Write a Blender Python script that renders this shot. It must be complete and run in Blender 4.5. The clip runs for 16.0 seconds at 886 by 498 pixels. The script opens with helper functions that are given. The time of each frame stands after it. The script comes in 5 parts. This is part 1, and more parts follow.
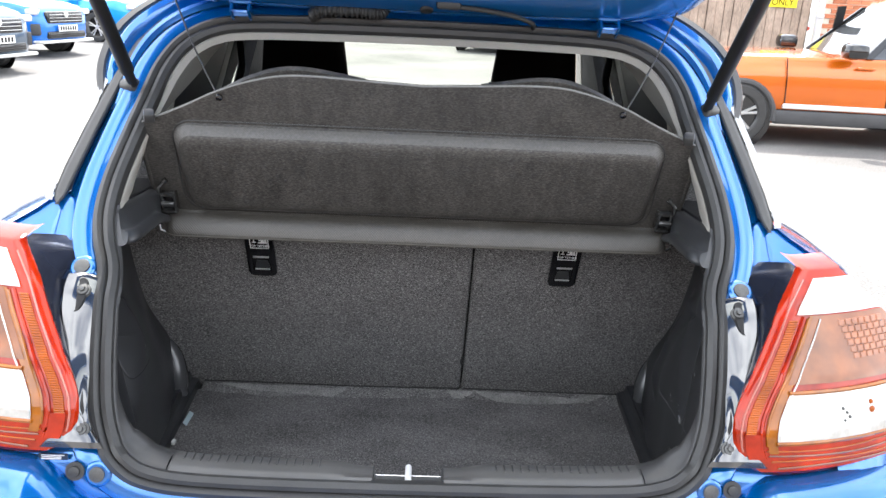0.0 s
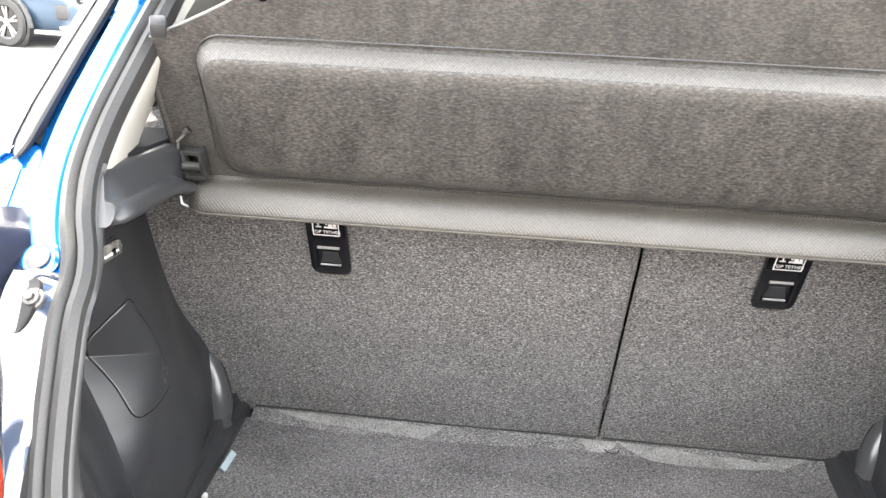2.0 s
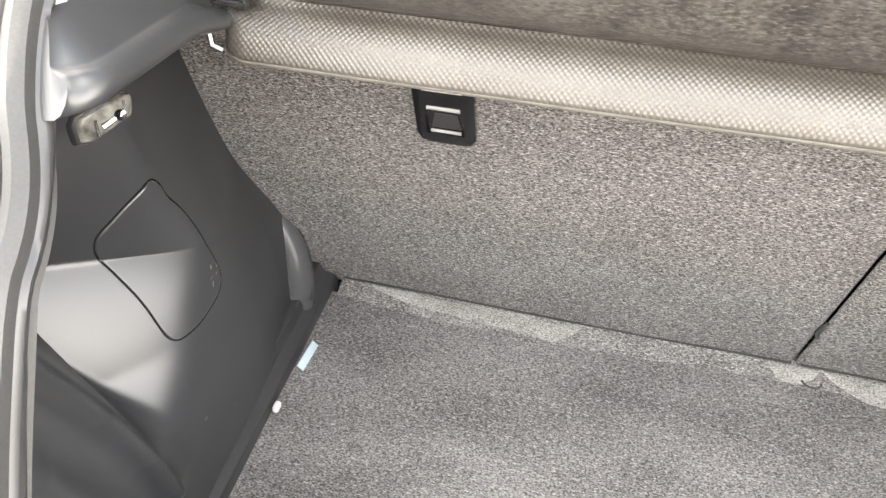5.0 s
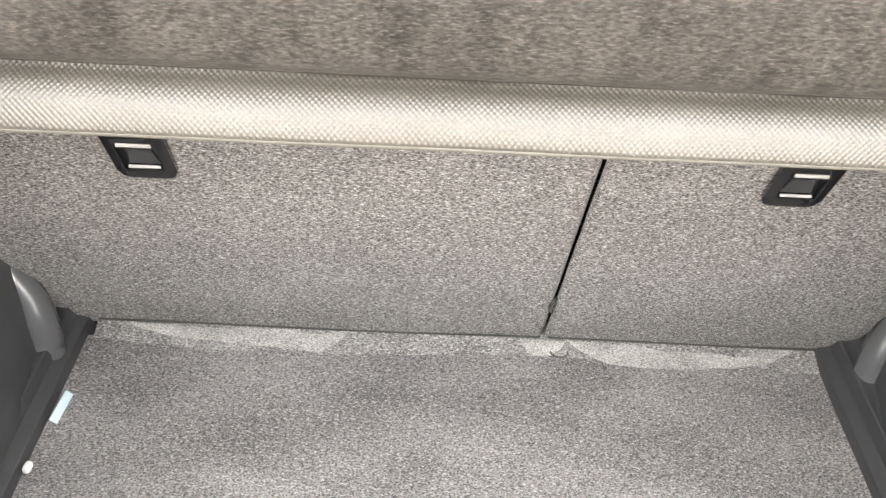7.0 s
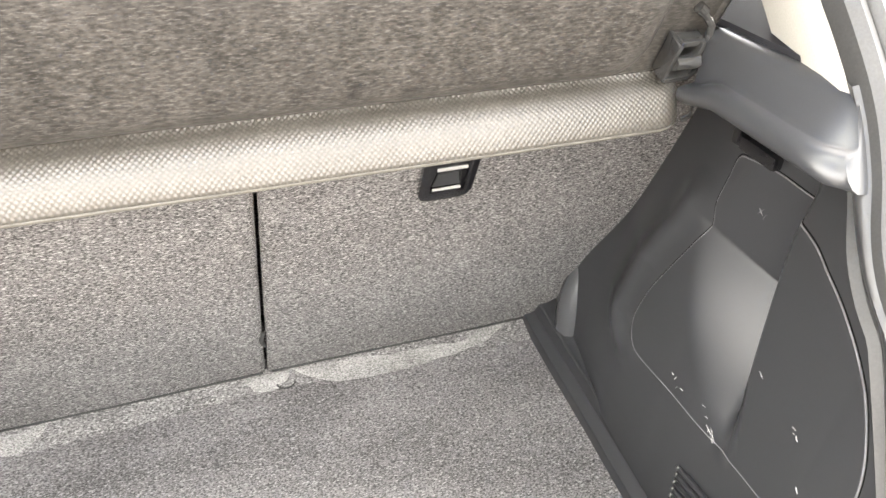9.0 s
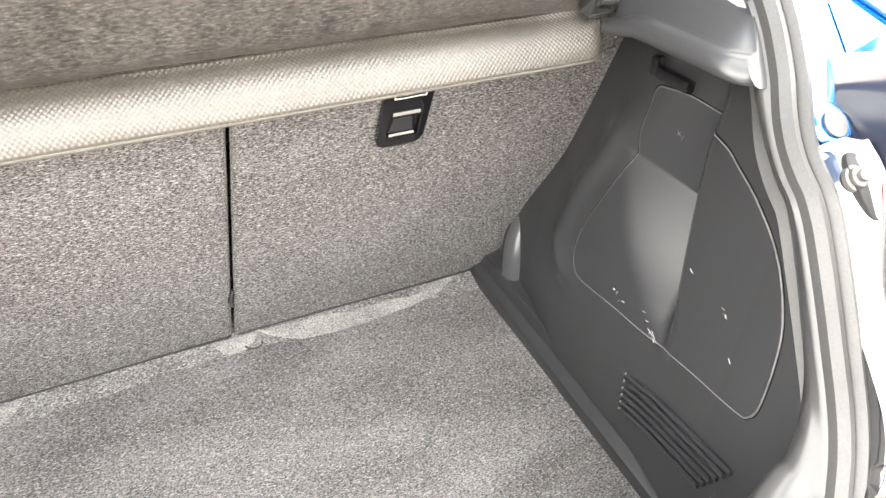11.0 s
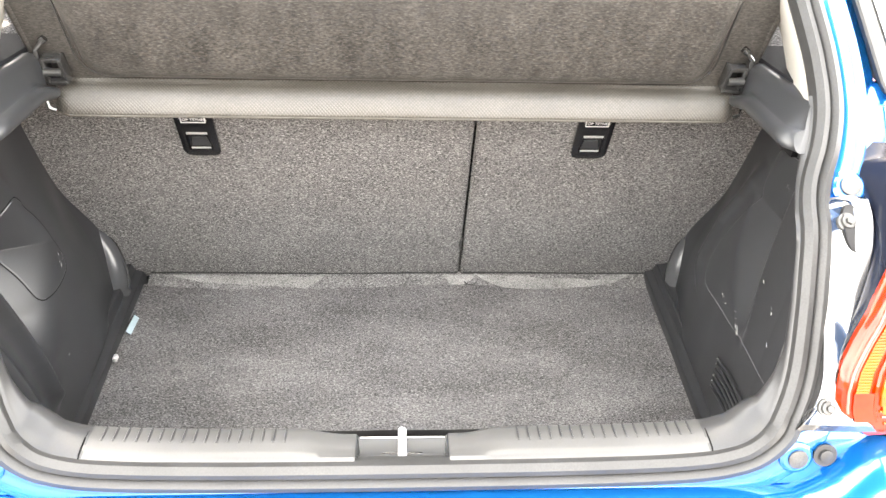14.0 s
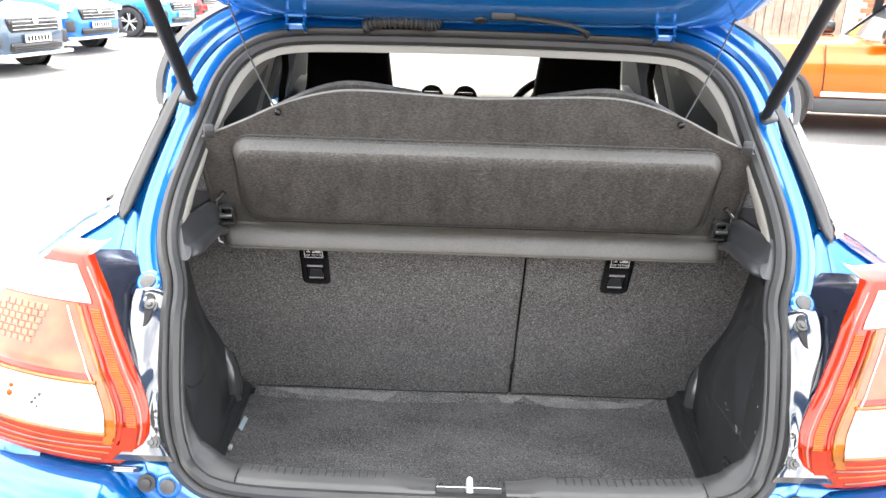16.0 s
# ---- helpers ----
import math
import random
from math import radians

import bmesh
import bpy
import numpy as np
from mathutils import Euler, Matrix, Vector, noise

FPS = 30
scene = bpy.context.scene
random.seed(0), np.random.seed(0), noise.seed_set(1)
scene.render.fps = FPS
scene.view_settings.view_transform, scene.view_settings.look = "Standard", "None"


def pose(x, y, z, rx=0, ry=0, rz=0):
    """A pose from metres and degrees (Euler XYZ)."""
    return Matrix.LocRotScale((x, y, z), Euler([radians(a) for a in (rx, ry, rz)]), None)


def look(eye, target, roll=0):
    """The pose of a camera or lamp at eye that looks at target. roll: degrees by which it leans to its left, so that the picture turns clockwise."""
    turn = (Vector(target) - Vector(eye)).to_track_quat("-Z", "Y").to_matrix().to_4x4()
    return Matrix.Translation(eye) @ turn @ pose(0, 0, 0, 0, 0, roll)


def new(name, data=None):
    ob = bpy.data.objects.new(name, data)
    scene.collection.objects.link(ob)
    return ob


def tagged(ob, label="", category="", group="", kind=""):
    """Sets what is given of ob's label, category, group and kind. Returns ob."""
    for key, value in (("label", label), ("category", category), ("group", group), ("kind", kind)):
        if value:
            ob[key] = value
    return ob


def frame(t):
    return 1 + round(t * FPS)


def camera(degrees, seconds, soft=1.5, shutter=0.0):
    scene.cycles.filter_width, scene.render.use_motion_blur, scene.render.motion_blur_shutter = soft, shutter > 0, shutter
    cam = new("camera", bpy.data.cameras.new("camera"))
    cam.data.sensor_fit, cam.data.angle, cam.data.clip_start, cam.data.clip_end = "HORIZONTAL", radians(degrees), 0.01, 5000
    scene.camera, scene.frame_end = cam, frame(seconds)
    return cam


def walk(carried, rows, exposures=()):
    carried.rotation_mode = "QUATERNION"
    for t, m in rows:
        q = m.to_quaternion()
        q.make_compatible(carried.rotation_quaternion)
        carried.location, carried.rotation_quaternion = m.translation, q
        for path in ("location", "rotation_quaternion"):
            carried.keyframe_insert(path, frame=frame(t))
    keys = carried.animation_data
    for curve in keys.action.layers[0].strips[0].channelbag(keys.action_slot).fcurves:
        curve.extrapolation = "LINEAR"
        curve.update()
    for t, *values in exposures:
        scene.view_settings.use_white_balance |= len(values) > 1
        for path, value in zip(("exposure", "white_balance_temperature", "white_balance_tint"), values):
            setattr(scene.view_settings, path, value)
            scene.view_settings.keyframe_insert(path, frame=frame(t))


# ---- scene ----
cam = camera(59.8, 16.0)
PATH = [
    (0, (0.004, -1.0654, 1.4747), (0.065, 0.8303, 0.842), 2.8),
    (0.5, (-0.067, -0.9761, 1.4691), (-0.026, 0.9207, 0.8344), 2.8),
    (1, (-0.086, -0.8648, 1.4383), (-0.047, 1.0319, 0.8037), 2.9),
    (1.5, (-0.045, -0.7043, 1.4005), (-0.044, 1.1915, 0.7648), 2.7),
    (2, (-0.066, -0.5732, 1.3244), (-0.234, 1.2966, 0.6357), 2.6),
    (2.5, (-0.133, -0.4697, 1.2854), (-0.465, 1.2805, 0.3759), 2.5),
    (3, (-0.191, -0.3816, 1.2587), (-0.533, 1.2519, 0.1566), 2.4),
    (3.2, (-0.205, -0.3533, 1.2518), (-0.543, 1.2471, 0.1004), 2.3),
    (5.3, (-0.153, -0.1773, 1.2816), (-0.516, 1.357, 0.0526), 2.0),
    (5.5, (-0.14, -0.1754, 1.2837), (-0.494, 1.361, 0.0537), 2.1),
    (6, (-0.104, -0.1777, 1.2916), (-0.405, 1.3745, 0.0663), 2.3),
    (6.5, (-0.065, -0.1781, 1.3016), (-0.243, 1.3941, 0.078), 2.5),
    (7, (-0.04, -0.1733, 1.3088), (-0.018, 1.4117, 0.0877), 3.0),
    (7.5, (-0.009, -0.1705, 1.3129), (0.183, 1.4082, 0.1006), 2.8),
    (8, (0.012, -0.1678, 1.322), (0.346, 1.3897, 0.1129), 2.6),
    (8.5, (0.04, -0.1659, 1.3221), (0.5, 1.373, 0.1303), 2.5),
    (9, (0.061, -0.1717, 1.3188), (0.652, 1.3374, 0.1469), 2.6),
    (9.2, (0.068, -0.1755, 1.3137), (0.711, 1.3193, 0.1492), 2.6),
    (11.3, (-0.024, -0.2639, 1.2963), (0.759, 1.179, 0.1538), 2.3),
    (11.5, (-0.015, -0.269, 1.2991), (0.73, 1.191, 0.1533), 2.1),
    (12, (0.004, -0.3027, 1.2898), (0.531, 1.2466, 0.1394), 2.3),
    (12.5, (0.018, -0.3608, 1.3166), (0.317, 1.2428, 0.1593), 2.4),
    (13, (0.007, -0.4724, 1.3553), (0.173, 1.1484, 0.1957), 2.4),
    (13.5, (-0.011, -0.6006, 1.4104), (0.112, 1.0261, 0.253), 2.3),
    (14, (-0.002, -0.6863, 1.4532), (0.107, 0.9906, 0.3688), 2.1),
    (14.5, (0.022, -0.7641, 1.4732), (0.104, 0.9909, 0.5179), 2.0),
    (15, (0.026, -0.855, 1.4947), (0.042, 0.9523, 0.6365), 1.8),
    (15.5, (-0.009, -0.9634, 1.5036), (-0.011, 0.888, 0.7461), 1.8),
    (16, (-0.049, -1.0578, 1.512), (-0.058, 0.829, 0.8499), 1.8),
]
walk(cam, [(t, look(eye, target, roll)) for t, eye, target, roll in PATH],
     exposures=[(0, 1.85, 6350, 10), (0.5, 2.17, 6400, 10), (1.0, 2.62, 6480, 10), (1.5, 3.1, 6750, 10), (2.0, 3.5, 6900, 10), (2.5, 3.52, 7000, 10), (3.0, 3.38, 7100, 10), (5.5, 4.0, 7400, 10), (9.0, 4.06, 7400, 10), (12.5, 4.15, 7400, 10), (13.5, 3.95, 7300, 10), (14.0, 3.83, 7350, 10), (15.0, 3.43, 7050, 10), (15.5, 3.12, 6950, 10), (16.0, 2.63, 6700, 10)])

# ---- world and sun ----
world = bpy.data.worlds.new("sky")
scene.world = world
world.use_nodes = True
wn = world.node_tree.nodes
sky = wn.new("ShaderNodeTexSky")
sky.sky_type, sky.sun_disc = "NISHITA", False
sky.sun_elevation, sky.sun_rotation = radians(59.5), radians(-11)
sky.dust_density, sky.ozone_density = 4.0, 0.5
wn["Background"].inputs[1].default_value = 0.14
# broken bright cloud over the whole sky
veil, cloud, edge, where = (wn.new("ShaderNode" + k) for k in ("Mix", "TexNoise", "MapRange", "TexCoord"))
veil.data_type = "RGBA"
cloud.inputs["Scale"].default_value, cloud.inputs["Detail"].default_value = 2.4, 6
edge.inputs["From Min"].default_value, edge.inputs["From Max"].default_value = 0.40, 0.60
edge.inputs["To Min"].default_value, edge.inputs["To Max"].default_value = 0.35, 0.95
veil.inputs["B"].default_value = (10.4, 10.6, 10.9, 1)
wl = world.node_tree.links
wl.new(where.outputs["Generated"], cloud.inputs["Vector"])
wl.new(cloud.outputs["Fac"], edge.inputs["Value"])
wl.new(edge.outputs[0], veil.inputs["Factor"])
wl.new(sky.outputs[0], veil.inputs["A"])
wl.new(veil.outputs["Result"], wn["Background"].inputs[0])
sun = new("sun", bpy.data.lights.new("sun", "SUN"))
sun.data.energy, sun.data.angle, sun.data.color = 3.0, radians(0.6), (1.0, 0.95, 0.87)
sun.matrix_world = look((-3.0, 15.0, 26.0), (0, 0, 0))


# ---- materials ----
def mat(name, color, rough=0.5, metal=0.0, var=0.15, scale=8.0, fine=0.0, fscale=300.0, bump=0.0, stretch=(1, 1, 1),
        coat=0.0, trans=0.0, spec=0.5, rvar=0.0, ior=1.45, gain=0.2, sheen=0.0, coat_ior=1.5, lie=None):
    """A principled material: broad variation (var, scale), fine grain (fine, fscale), bump in millimetres."""
    m = bpy.data.materials.new(name)
    m.use_nodes = True
    n, l = m.node_tree.nodes, m.node_tree.links
    b = n["Principled BSDF"]
    b.inputs["Roughness"].default_value = rough
    b.inputs["Metallic"].default_value = metal
    b.inputs["Coat Weight"].default_value = coat
    b.inputs["Coat Roughness"].default_value = 0.03
    b.inputs["Coat IOR"].default_value = coat_ior
    b.inputs["Transmission Weight"].default_value = trans
    b.inputs["Specular IOR Level"].default_value = spec
    b.inputs["IOR"].default_value = ior
    b.inputs["Sheen Weight"].default_value = sheen
    tc = n.new("ShaderNodeTexCoord")
    mp = n.new("ShaderNodeMapping")
    mp.inputs["Scale"].default_value = stretch
    l.new(tc.outputs["Object"], mp.inputs[0])
    big = n.new("ShaderNodeTexNoise")
    big.inputs["Scale"].default_value, big.inputs["Detail"].default_value = scale, 4
    if lie:
        mb = n.new("ShaderNodeMapping")
        mb.inputs["Scale"].default_value = lie
        l.new(tc.outputs["Object"], mb.inputs[0])
        l.new(mb.outputs[0], big.inputs["Vector"])
    else:
        l.new(tc.outputs["Object"], big.inputs["Vector"])
    small = n.new("ShaderNodeTexNoise")
    small.inputs["Scale"].default_value, small.inputs["Detail"].default_value = fscale, 3
    l.new(mp.outputs[0], small.inputs["Vector"])
    col = None
    for tex, amount in ((big, var), (small, fine)):
        r = n.new("ShaderNodeMapRange")
        half_range = 0.2 if tex is big else gain
        r.inputs["From Min"].default_value, r.inputs["From Max"].default_value = 0.5 - half_range, 0.5 + half_range
        r.inputs["To Min"].default_value, r.inputs["To Max"].default_value = 1 - amount, 1 + amount
        l.new(tex.outputs["Fac"], r.inputs["Value"])
        v = n.new("ShaderNodeVectorMath")
        v.operation = "SCALE"
        if col is None:
            v.inputs[0].default_value = color
        else:
            l.new(col, v.inputs[0])
        l.new(r.outputs[0], v.inputs["Scale"])
        col = v.outputs[0]
    l.new(col, b.inputs["Base Color"])
    if rvar:
        r = n.new("ShaderNodeMapRange")
        r.inputs["From Min"].default_value, r.inputs["From Max"].default_value = 0.3, 0.7
        r.inputs["To Min"].default_value, r.inputs["To Max"].default_value = max(rough - rvar, 0), rough + rvar
        l.new(big.outputs["Fac"], r.inputs["Value"])
        l.new(r.outputs[0], b.inputs["Roughness"])
    if bump:
        bp = n.new("ShaderNodeBump")
        bp.inputs["Strength"].default_value, bp.inputs["Distance"].default_value = 1.0, bump / 1000
        l.new(small.outputs["Fac"], bp.inputs["Height"])
        l.new(bp.outputs[0], b.inputs["Normal"])
    return m


BLUE = mat("blue_paint", (0.0005, 0.118, 0.40), 0.18, 0.55, 0.05, 4, 0.05, 900, coat=1.0, coat_ior=1.7)
# body blue brightened for ground light reflected under the tailgate
BLUE_LIT = mat("blue_paint_ground_lit", (0.001, 0.15, 0.50), 0.25, 0.3, 0.05, 4, 0.05, 900, coat=0.6)
RUBBER = mat("black_rubber", (0.031, 0.031, 0.031), 0.45, 0, 0.15, 12, 0.15, 500, 0.1)
GLOSS_BLACK = mat("gloss_black_plastic", (0.006, 0.006, 0.007), 0.06, 0, 0.1, 10, spec=0.9)
TRIM = mat("dark_grey_trim_plastic", (0.0232, 0.0240, 0.0262), 0.34, 0, 0.08, 5, 0.10, 1100, 0.02, rvar=0.03, spec=0.7)
# trim plastic, smoother and lightened for the sky highlight on the corner rib
RIB_LIT = mat("lit_grey_rib_plastic", (0.045, 0.046, 0.049), 0.22, 0, 0.08, 5, 0.06, 1100, 0.01, spec=0.9)
# lip plastic lightened for the skylight on the upward-facing sill
SILL_LIT = mat("skylit_sill_plastic", (0.066, 0.065, 0.064), 0.34, 0, 0.10, 6, 0.10, 1100, 0.02)
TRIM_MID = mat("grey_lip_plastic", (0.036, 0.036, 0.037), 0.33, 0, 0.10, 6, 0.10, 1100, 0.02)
def carpet_mat(name, color, fleck, stretch, broad=0.14, scale=7.0, fine=0.72, fscale=620, share=0.8, fleck_scale=640, rough=0.95, spec=0.08, bump=1.1, lie=None):
    """Needled carpet: dark ground, fine grain and pale fibres lying mostly one way."""
    m = mat(name, color, rough, 0, broad, scale, fine, fscale, bump, stretch, spec=spec, gain=0.13, lie=lie)
    n, l = m.node_tree.nodes, m.node_tree.links
    b = n["Principled BSDF"]
    src = b.inputs["Base Color"].links[0].from_socket
    tc, mp, tex, r, mix = (n.new("ShaderNode" + k) for k in ("TexCoord", "Mapping", "TexNoise", "MapRange", "Mix"))
    mix.data_type = "RGBA"
    mp.inputs["Scale"].default_value = (stretch[0] * 0.6, stretch[1], stretch[2] * 1.2)
    mp.inputs["Rotation"].default_value = (0.3, 0.1, 0.2)
    tex.inputs["Scale"].default_value, tex.inputs["Detail"].default_value, tex.inputs["Roughness"].default_value = fleck_scale, 3, 0.6
    r.inputs["From Min"].default_value, r.inputs["From Max"].default_value = 0.55, 0.65
    r.inputs["To Max"].default_value = share
    mix.inputs["B"].default_value = (*fleck, 1)
    l.new(tc.outputs["Object"], mp.inputs[0])
    l.new(mp.outputs[0], tex.inputs["Vector"])
    l.new(tex.outputs["Fac"], r.inputs["Value"])
    l.new(r.outputs[0], mix.inputs["Factor"])
    l.new(src, mix.inputs["A"])
    l.new(mix.outputs["Result"], b.inputs["Base Color"])
    return m


SEATFELT = carpet_mat("speckled_seat_carpet", (0.099, 0.0962, 0.0955), (0.425, 0.415, 0.412), (0.6, 1.0, 1.0), 0.12, 7.0, 0.66, 580, 0.66, 600)
FLAPFELT = carpet_mat("speckled_flap_carpet", (0.112, 0.109, 0.108), (0.355, 0.348, 0.345), (0.6, 0.9, 1.0), 0.3, 14.0, 0.58, 580, 0.65, 580)
FLOORFELT = carpet_mat("speckled_floor_carpet", (0.0960, 0.0925, 0.0930), (0.335, 0.325, 0.325), (0.6, 0.9, 1.0), 0.34, 7.0, 0.56, 600, 0.56, 620, lie=(0.6, 1.5, 1))
STEPFELT = carpet_mat("worn_carpet_strip", (0.175, 0.171, 0.167), (0.35, 0.35, 0.34), (0.6, 1, 1), 0.25, 16, 0.5, 720, 0.75, 700)
SHELFFELT = carpet_mat("needle_felt_shelf", (0.0345, 0.0322, 0.0294), (0.118, 0.113, 0.106), (0.40, 1.0, 0.8), 0.30, 42, 0.40, 480, 0.42, 700, 0.42, 0.55, 0.18, (1, 1, 0.16))
GAP = mat("dark_panel_gap", (0.004, 0.004, 0.004), 0.7, 0, 0.1, 30, spec=0.1)
SHADE_LINE = mat("carpet_shadow_line", (0.025, 0.025, 0.025), 0.95, 0, 0.2, 30)
BEIGE = mat("pale_grey_headliner", (0.30, 0.288, 0.262), 0.8, 0, 0.05, 6, 0.06, 700, 0.1)
SEATBLACK = mat("black_seat_fabric", (0.010, 0.010, 0.012), 0.85, 0, 0.2, 10, 0.3, 800, 0.3, spec=0.2)
BOLT = mat("zinc_bolt", (0.085, 0.085, 0.083), 0.45, 0.5, 0.2, 60, 0.2, 600)
METAL = mat("bright_steel", (0.6, 0.6, 0.6), 0.25, 0.95, 0.1, 30)
WHITEP = mat("white_plastic", (0.50, 0.50, 0.50), 0.4, 0, 0.05, 20)
TAGBLUE = mat("pale_blue_tag", (0.30, 0.38, 0.41), 0.5, 0, 0.05, 40)
LAMP_RED = mat("red_lamp_lens", (0.31, 0.016, 0.001), 0.10, 0, 0.45, 18, spec=0.3, coat=0.5)
LAMP_AMBER = mat("amber_lamp_strip", (0.28, 0.055, 0.001), 0.18, 0, 0.25, 20, spec=0.25, coat=0.3)
LAMP_PINK = mat("pale_amber_reflector", (0.16, 0.050, 0.013), 0.10, 0, 0.45, 16, spec=0.4, coat=0.6)
LAMP_GOLD = mat("gold_lens_rim", (0.22, 0.066, 0.004), 0.10, 0, 0.4, 24, spec=0.4, coat=0.6)
LAMP_WHITE = mat("clear_lamp_reflector", (0.46, 0.45, 0.42), 0.2, 0.2, 0.25, 40, coat=1.0)
REFLEX = mat("orange_reflex_cells", (0.22, 0.07, 0.022), 0.2, 0, 0.3, 40, coat=0.6)
GLASS = mat("tinted_glass", (0.72, 0.76, 0.70), 0.0, 0, 0, 5, trans=1.0, ior=1.02)
GROUND = mat("pale_asphalt", (0.165, 0.160, 0.154), 0.9, 0, 0.22, 0.5, 0.35, 60, 3.0, spec=0.2)
STRUT = mat("black_strut_paint", (0.012, 0.012, 0.012), 0.3, 0, 0.2, 20)
GREYTEXT = mat("pale_print", (0.7, 0.7, 0.7), 0.6, 0, 0, 5)


def dimple(m, size, depth, lean, hollow_shade):
    """A regular staggered net of small knobs on a surface leaning by lean about the x axis; shade in the hollows is put
    into the colour.
    """
    n, l = m.node_tree.nodes, m.node_tree.links
    b = n["Principled BSDF"]
    tc, turn, skew, cell, bp, r, v = (n.new("ShaderNode" + k) for k in ("TexCoord", "Mapping", "Mapping", "TexVoronoi", "Bump", "MapRange", "VectorMath"))
    turn.inputs["Rotation"].default_value = (lean, 0, 0)
    skew.inputs["Rotation"].default_value = (0, 0, radians(45))
    skew.inputs["Scale"].default_value = (1 / size, 1 / size, 1)
    cell.voronoi_dimensions = "2D"
    cell.inputs["Scale"].default_value, cell.inputs["Randomness"].default_value = 1.0, 0.0
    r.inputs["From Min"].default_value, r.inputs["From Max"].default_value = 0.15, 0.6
    r.inputs["To Min"].default_value, r.inputs["To Max"].default_value = 1 + hollow_shade, 1 - hollow_shade
    bp.invert = True
    bp.inputs["Distance"].default_value = depth
    l.new(tc.outputs["Object"], turn.inputs[0])
    l.new(turn.outputs[0], skew.inputs[0])
    l.new(skew.outputs[0], cell.inputs["Vector"])
    l.new(cell.outputs["Distance"], bp.inputs["Height"])
    l.new(bp.outputs[0], b.inputs["Normal"])
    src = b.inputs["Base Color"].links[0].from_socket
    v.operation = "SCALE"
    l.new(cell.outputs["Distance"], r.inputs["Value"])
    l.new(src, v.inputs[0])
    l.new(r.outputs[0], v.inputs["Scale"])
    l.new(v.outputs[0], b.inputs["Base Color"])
    return m


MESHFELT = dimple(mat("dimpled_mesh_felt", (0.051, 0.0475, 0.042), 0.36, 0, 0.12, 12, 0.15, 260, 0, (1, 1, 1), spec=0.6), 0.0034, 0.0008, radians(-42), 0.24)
# pad felt lightened to carry the highlight on the pad's upper edge
PADMESH_LIT = dimple(mat("dimpled_lit_pad_felt", (0.060, 0.0570, 0.053), 0.36, 0, 0.12, 12, 0.2, 260, 0, (1, 1, 1), spec=0.6), 0.0030, 0.0007, radians(-45), 0.2)

# ---- building tools ----
BASE = {}


def thing(name, loc, label, category, group="", kind=""):
    ob = new(name)
    ob.location, ob.empty_display_size = loc, 0.05
    BASE[ob] = Vector(loc)
    return tagged(ob, label, category, group, kind)


def part(name, bm, material, parent, label="", smooth=True, kind="", angle=38):
    """One mesh object under a thing or a part; bm is in world coordinates, or in those of a thing at the origin."""
    me = bpy.data.meshes.new(name)
    base = BASE.get(parent, Vector((0, 0, 0)))
    bm.transform(Matrix.Translation(-base))
    bmesh.ops.recalc_face_normals(bm, faces=bm.faces[:])
    bm.to_mesh(me)
    bm.free()
    me.materials.append(material)
    if smooth:
        me.polygons.foreach_set("use_smooth", [True] * len(me.polygons))
        me.set_sharp_from_angle(angle=radians(angle))
    ob = new(name, me)
    ob.parent = parent
    BASE[ob] = base
    return tagged(ob, label, kind=kind)


def solid(name, bm, material, label, category, group="", kind="structure", smooth=False):
    ob = part(name, bm, material, None, label, smooth)
    return tagged(ob, label, category, group, kind)


def loft(rings, close_u=False, close_v=False, caps=False, bm=None):
    """Faces between successive rows of points. close_u: rows are loops; close_v: the last row joins the first."""
    bm = bm or bmesh.new()
    rows = [[bm.verts.new(p) for p in r] for r in rings]
    n = len(rings[0])
    for a in range(len(rows) - (0 if close_v else 1)):
        r0, r1 = rows[a], rows[(a + 1) % len(rows)]
        for i in range(n - (0 if close_u else 1)):
            bm.faces.new((r0[i], r0[(i + 1) % n], r1[(i + 1) % n], r1[i]))
    if caps:
        bm.faces.new(rows[0][::-1])
        bm.faces.new(rows[-1])
    return bm


def tube(points, r, seg=8, bm=None, closed=False):
    """A round bar along points; r a number or one for each point."""
    pts = [Vector(p) for p in points]
    rad = r if isinstance(r, (list, tuple)) else [r] * len(pts)
    rings, up = [], Vector((0.13, 0.31, 0.94)).normalized()
    for i, p in enumerate(pts):
        d = (pts[(i + 1) % len(pts)] - pts[i - 1]) if closed else (pts[min(i + 1, len(pts) - 1)] - pts[max(i - 1, 0)])
        d.normalize()
        if abs(d.dot(up)) > 0.97:
            up = Vector((0.9, 0.2, 0.1)).normalized()
        a = d.cross(up).normalized()
        b = d.cross(a)
        rings.append([p + (a * math.cos(2 * math.pi * k / seg) + b * math.sin(2 * math.pi * k / seg)) * rad[i] for k in range(seg)])
    return loft(rings, True, closed, not closed, bm)


def box(c, s, bevel=0.0, rot=None, seg=2, bm=None):
    """A bevelled box of size s round c; rot: a 3 x 3 turn."""
    b = bmesh.new()
    bmesh.ops.create_cube(b, size=1, matrix=Matrix.Diagonal((*s, 1)))
    if bevel:
        bmesh.ops.bevel(b, geom=b.edges[:], offset=bevel, segments=seg, affect="EDGES", profile=0.5)
    b.transform(Matrix.Translation(c) @ (rot.to_4x4() if rot else Matrix()))
    return join(bm, b)


def join(bm, b):
    if bm is None:
        return b
    me = bpy.data.meshes.new("tmp")
    b.to_mesh(me)
    b.free()
    bm.from_mesh(me)
    bpy.data.meshes.remove(me)
    return bm


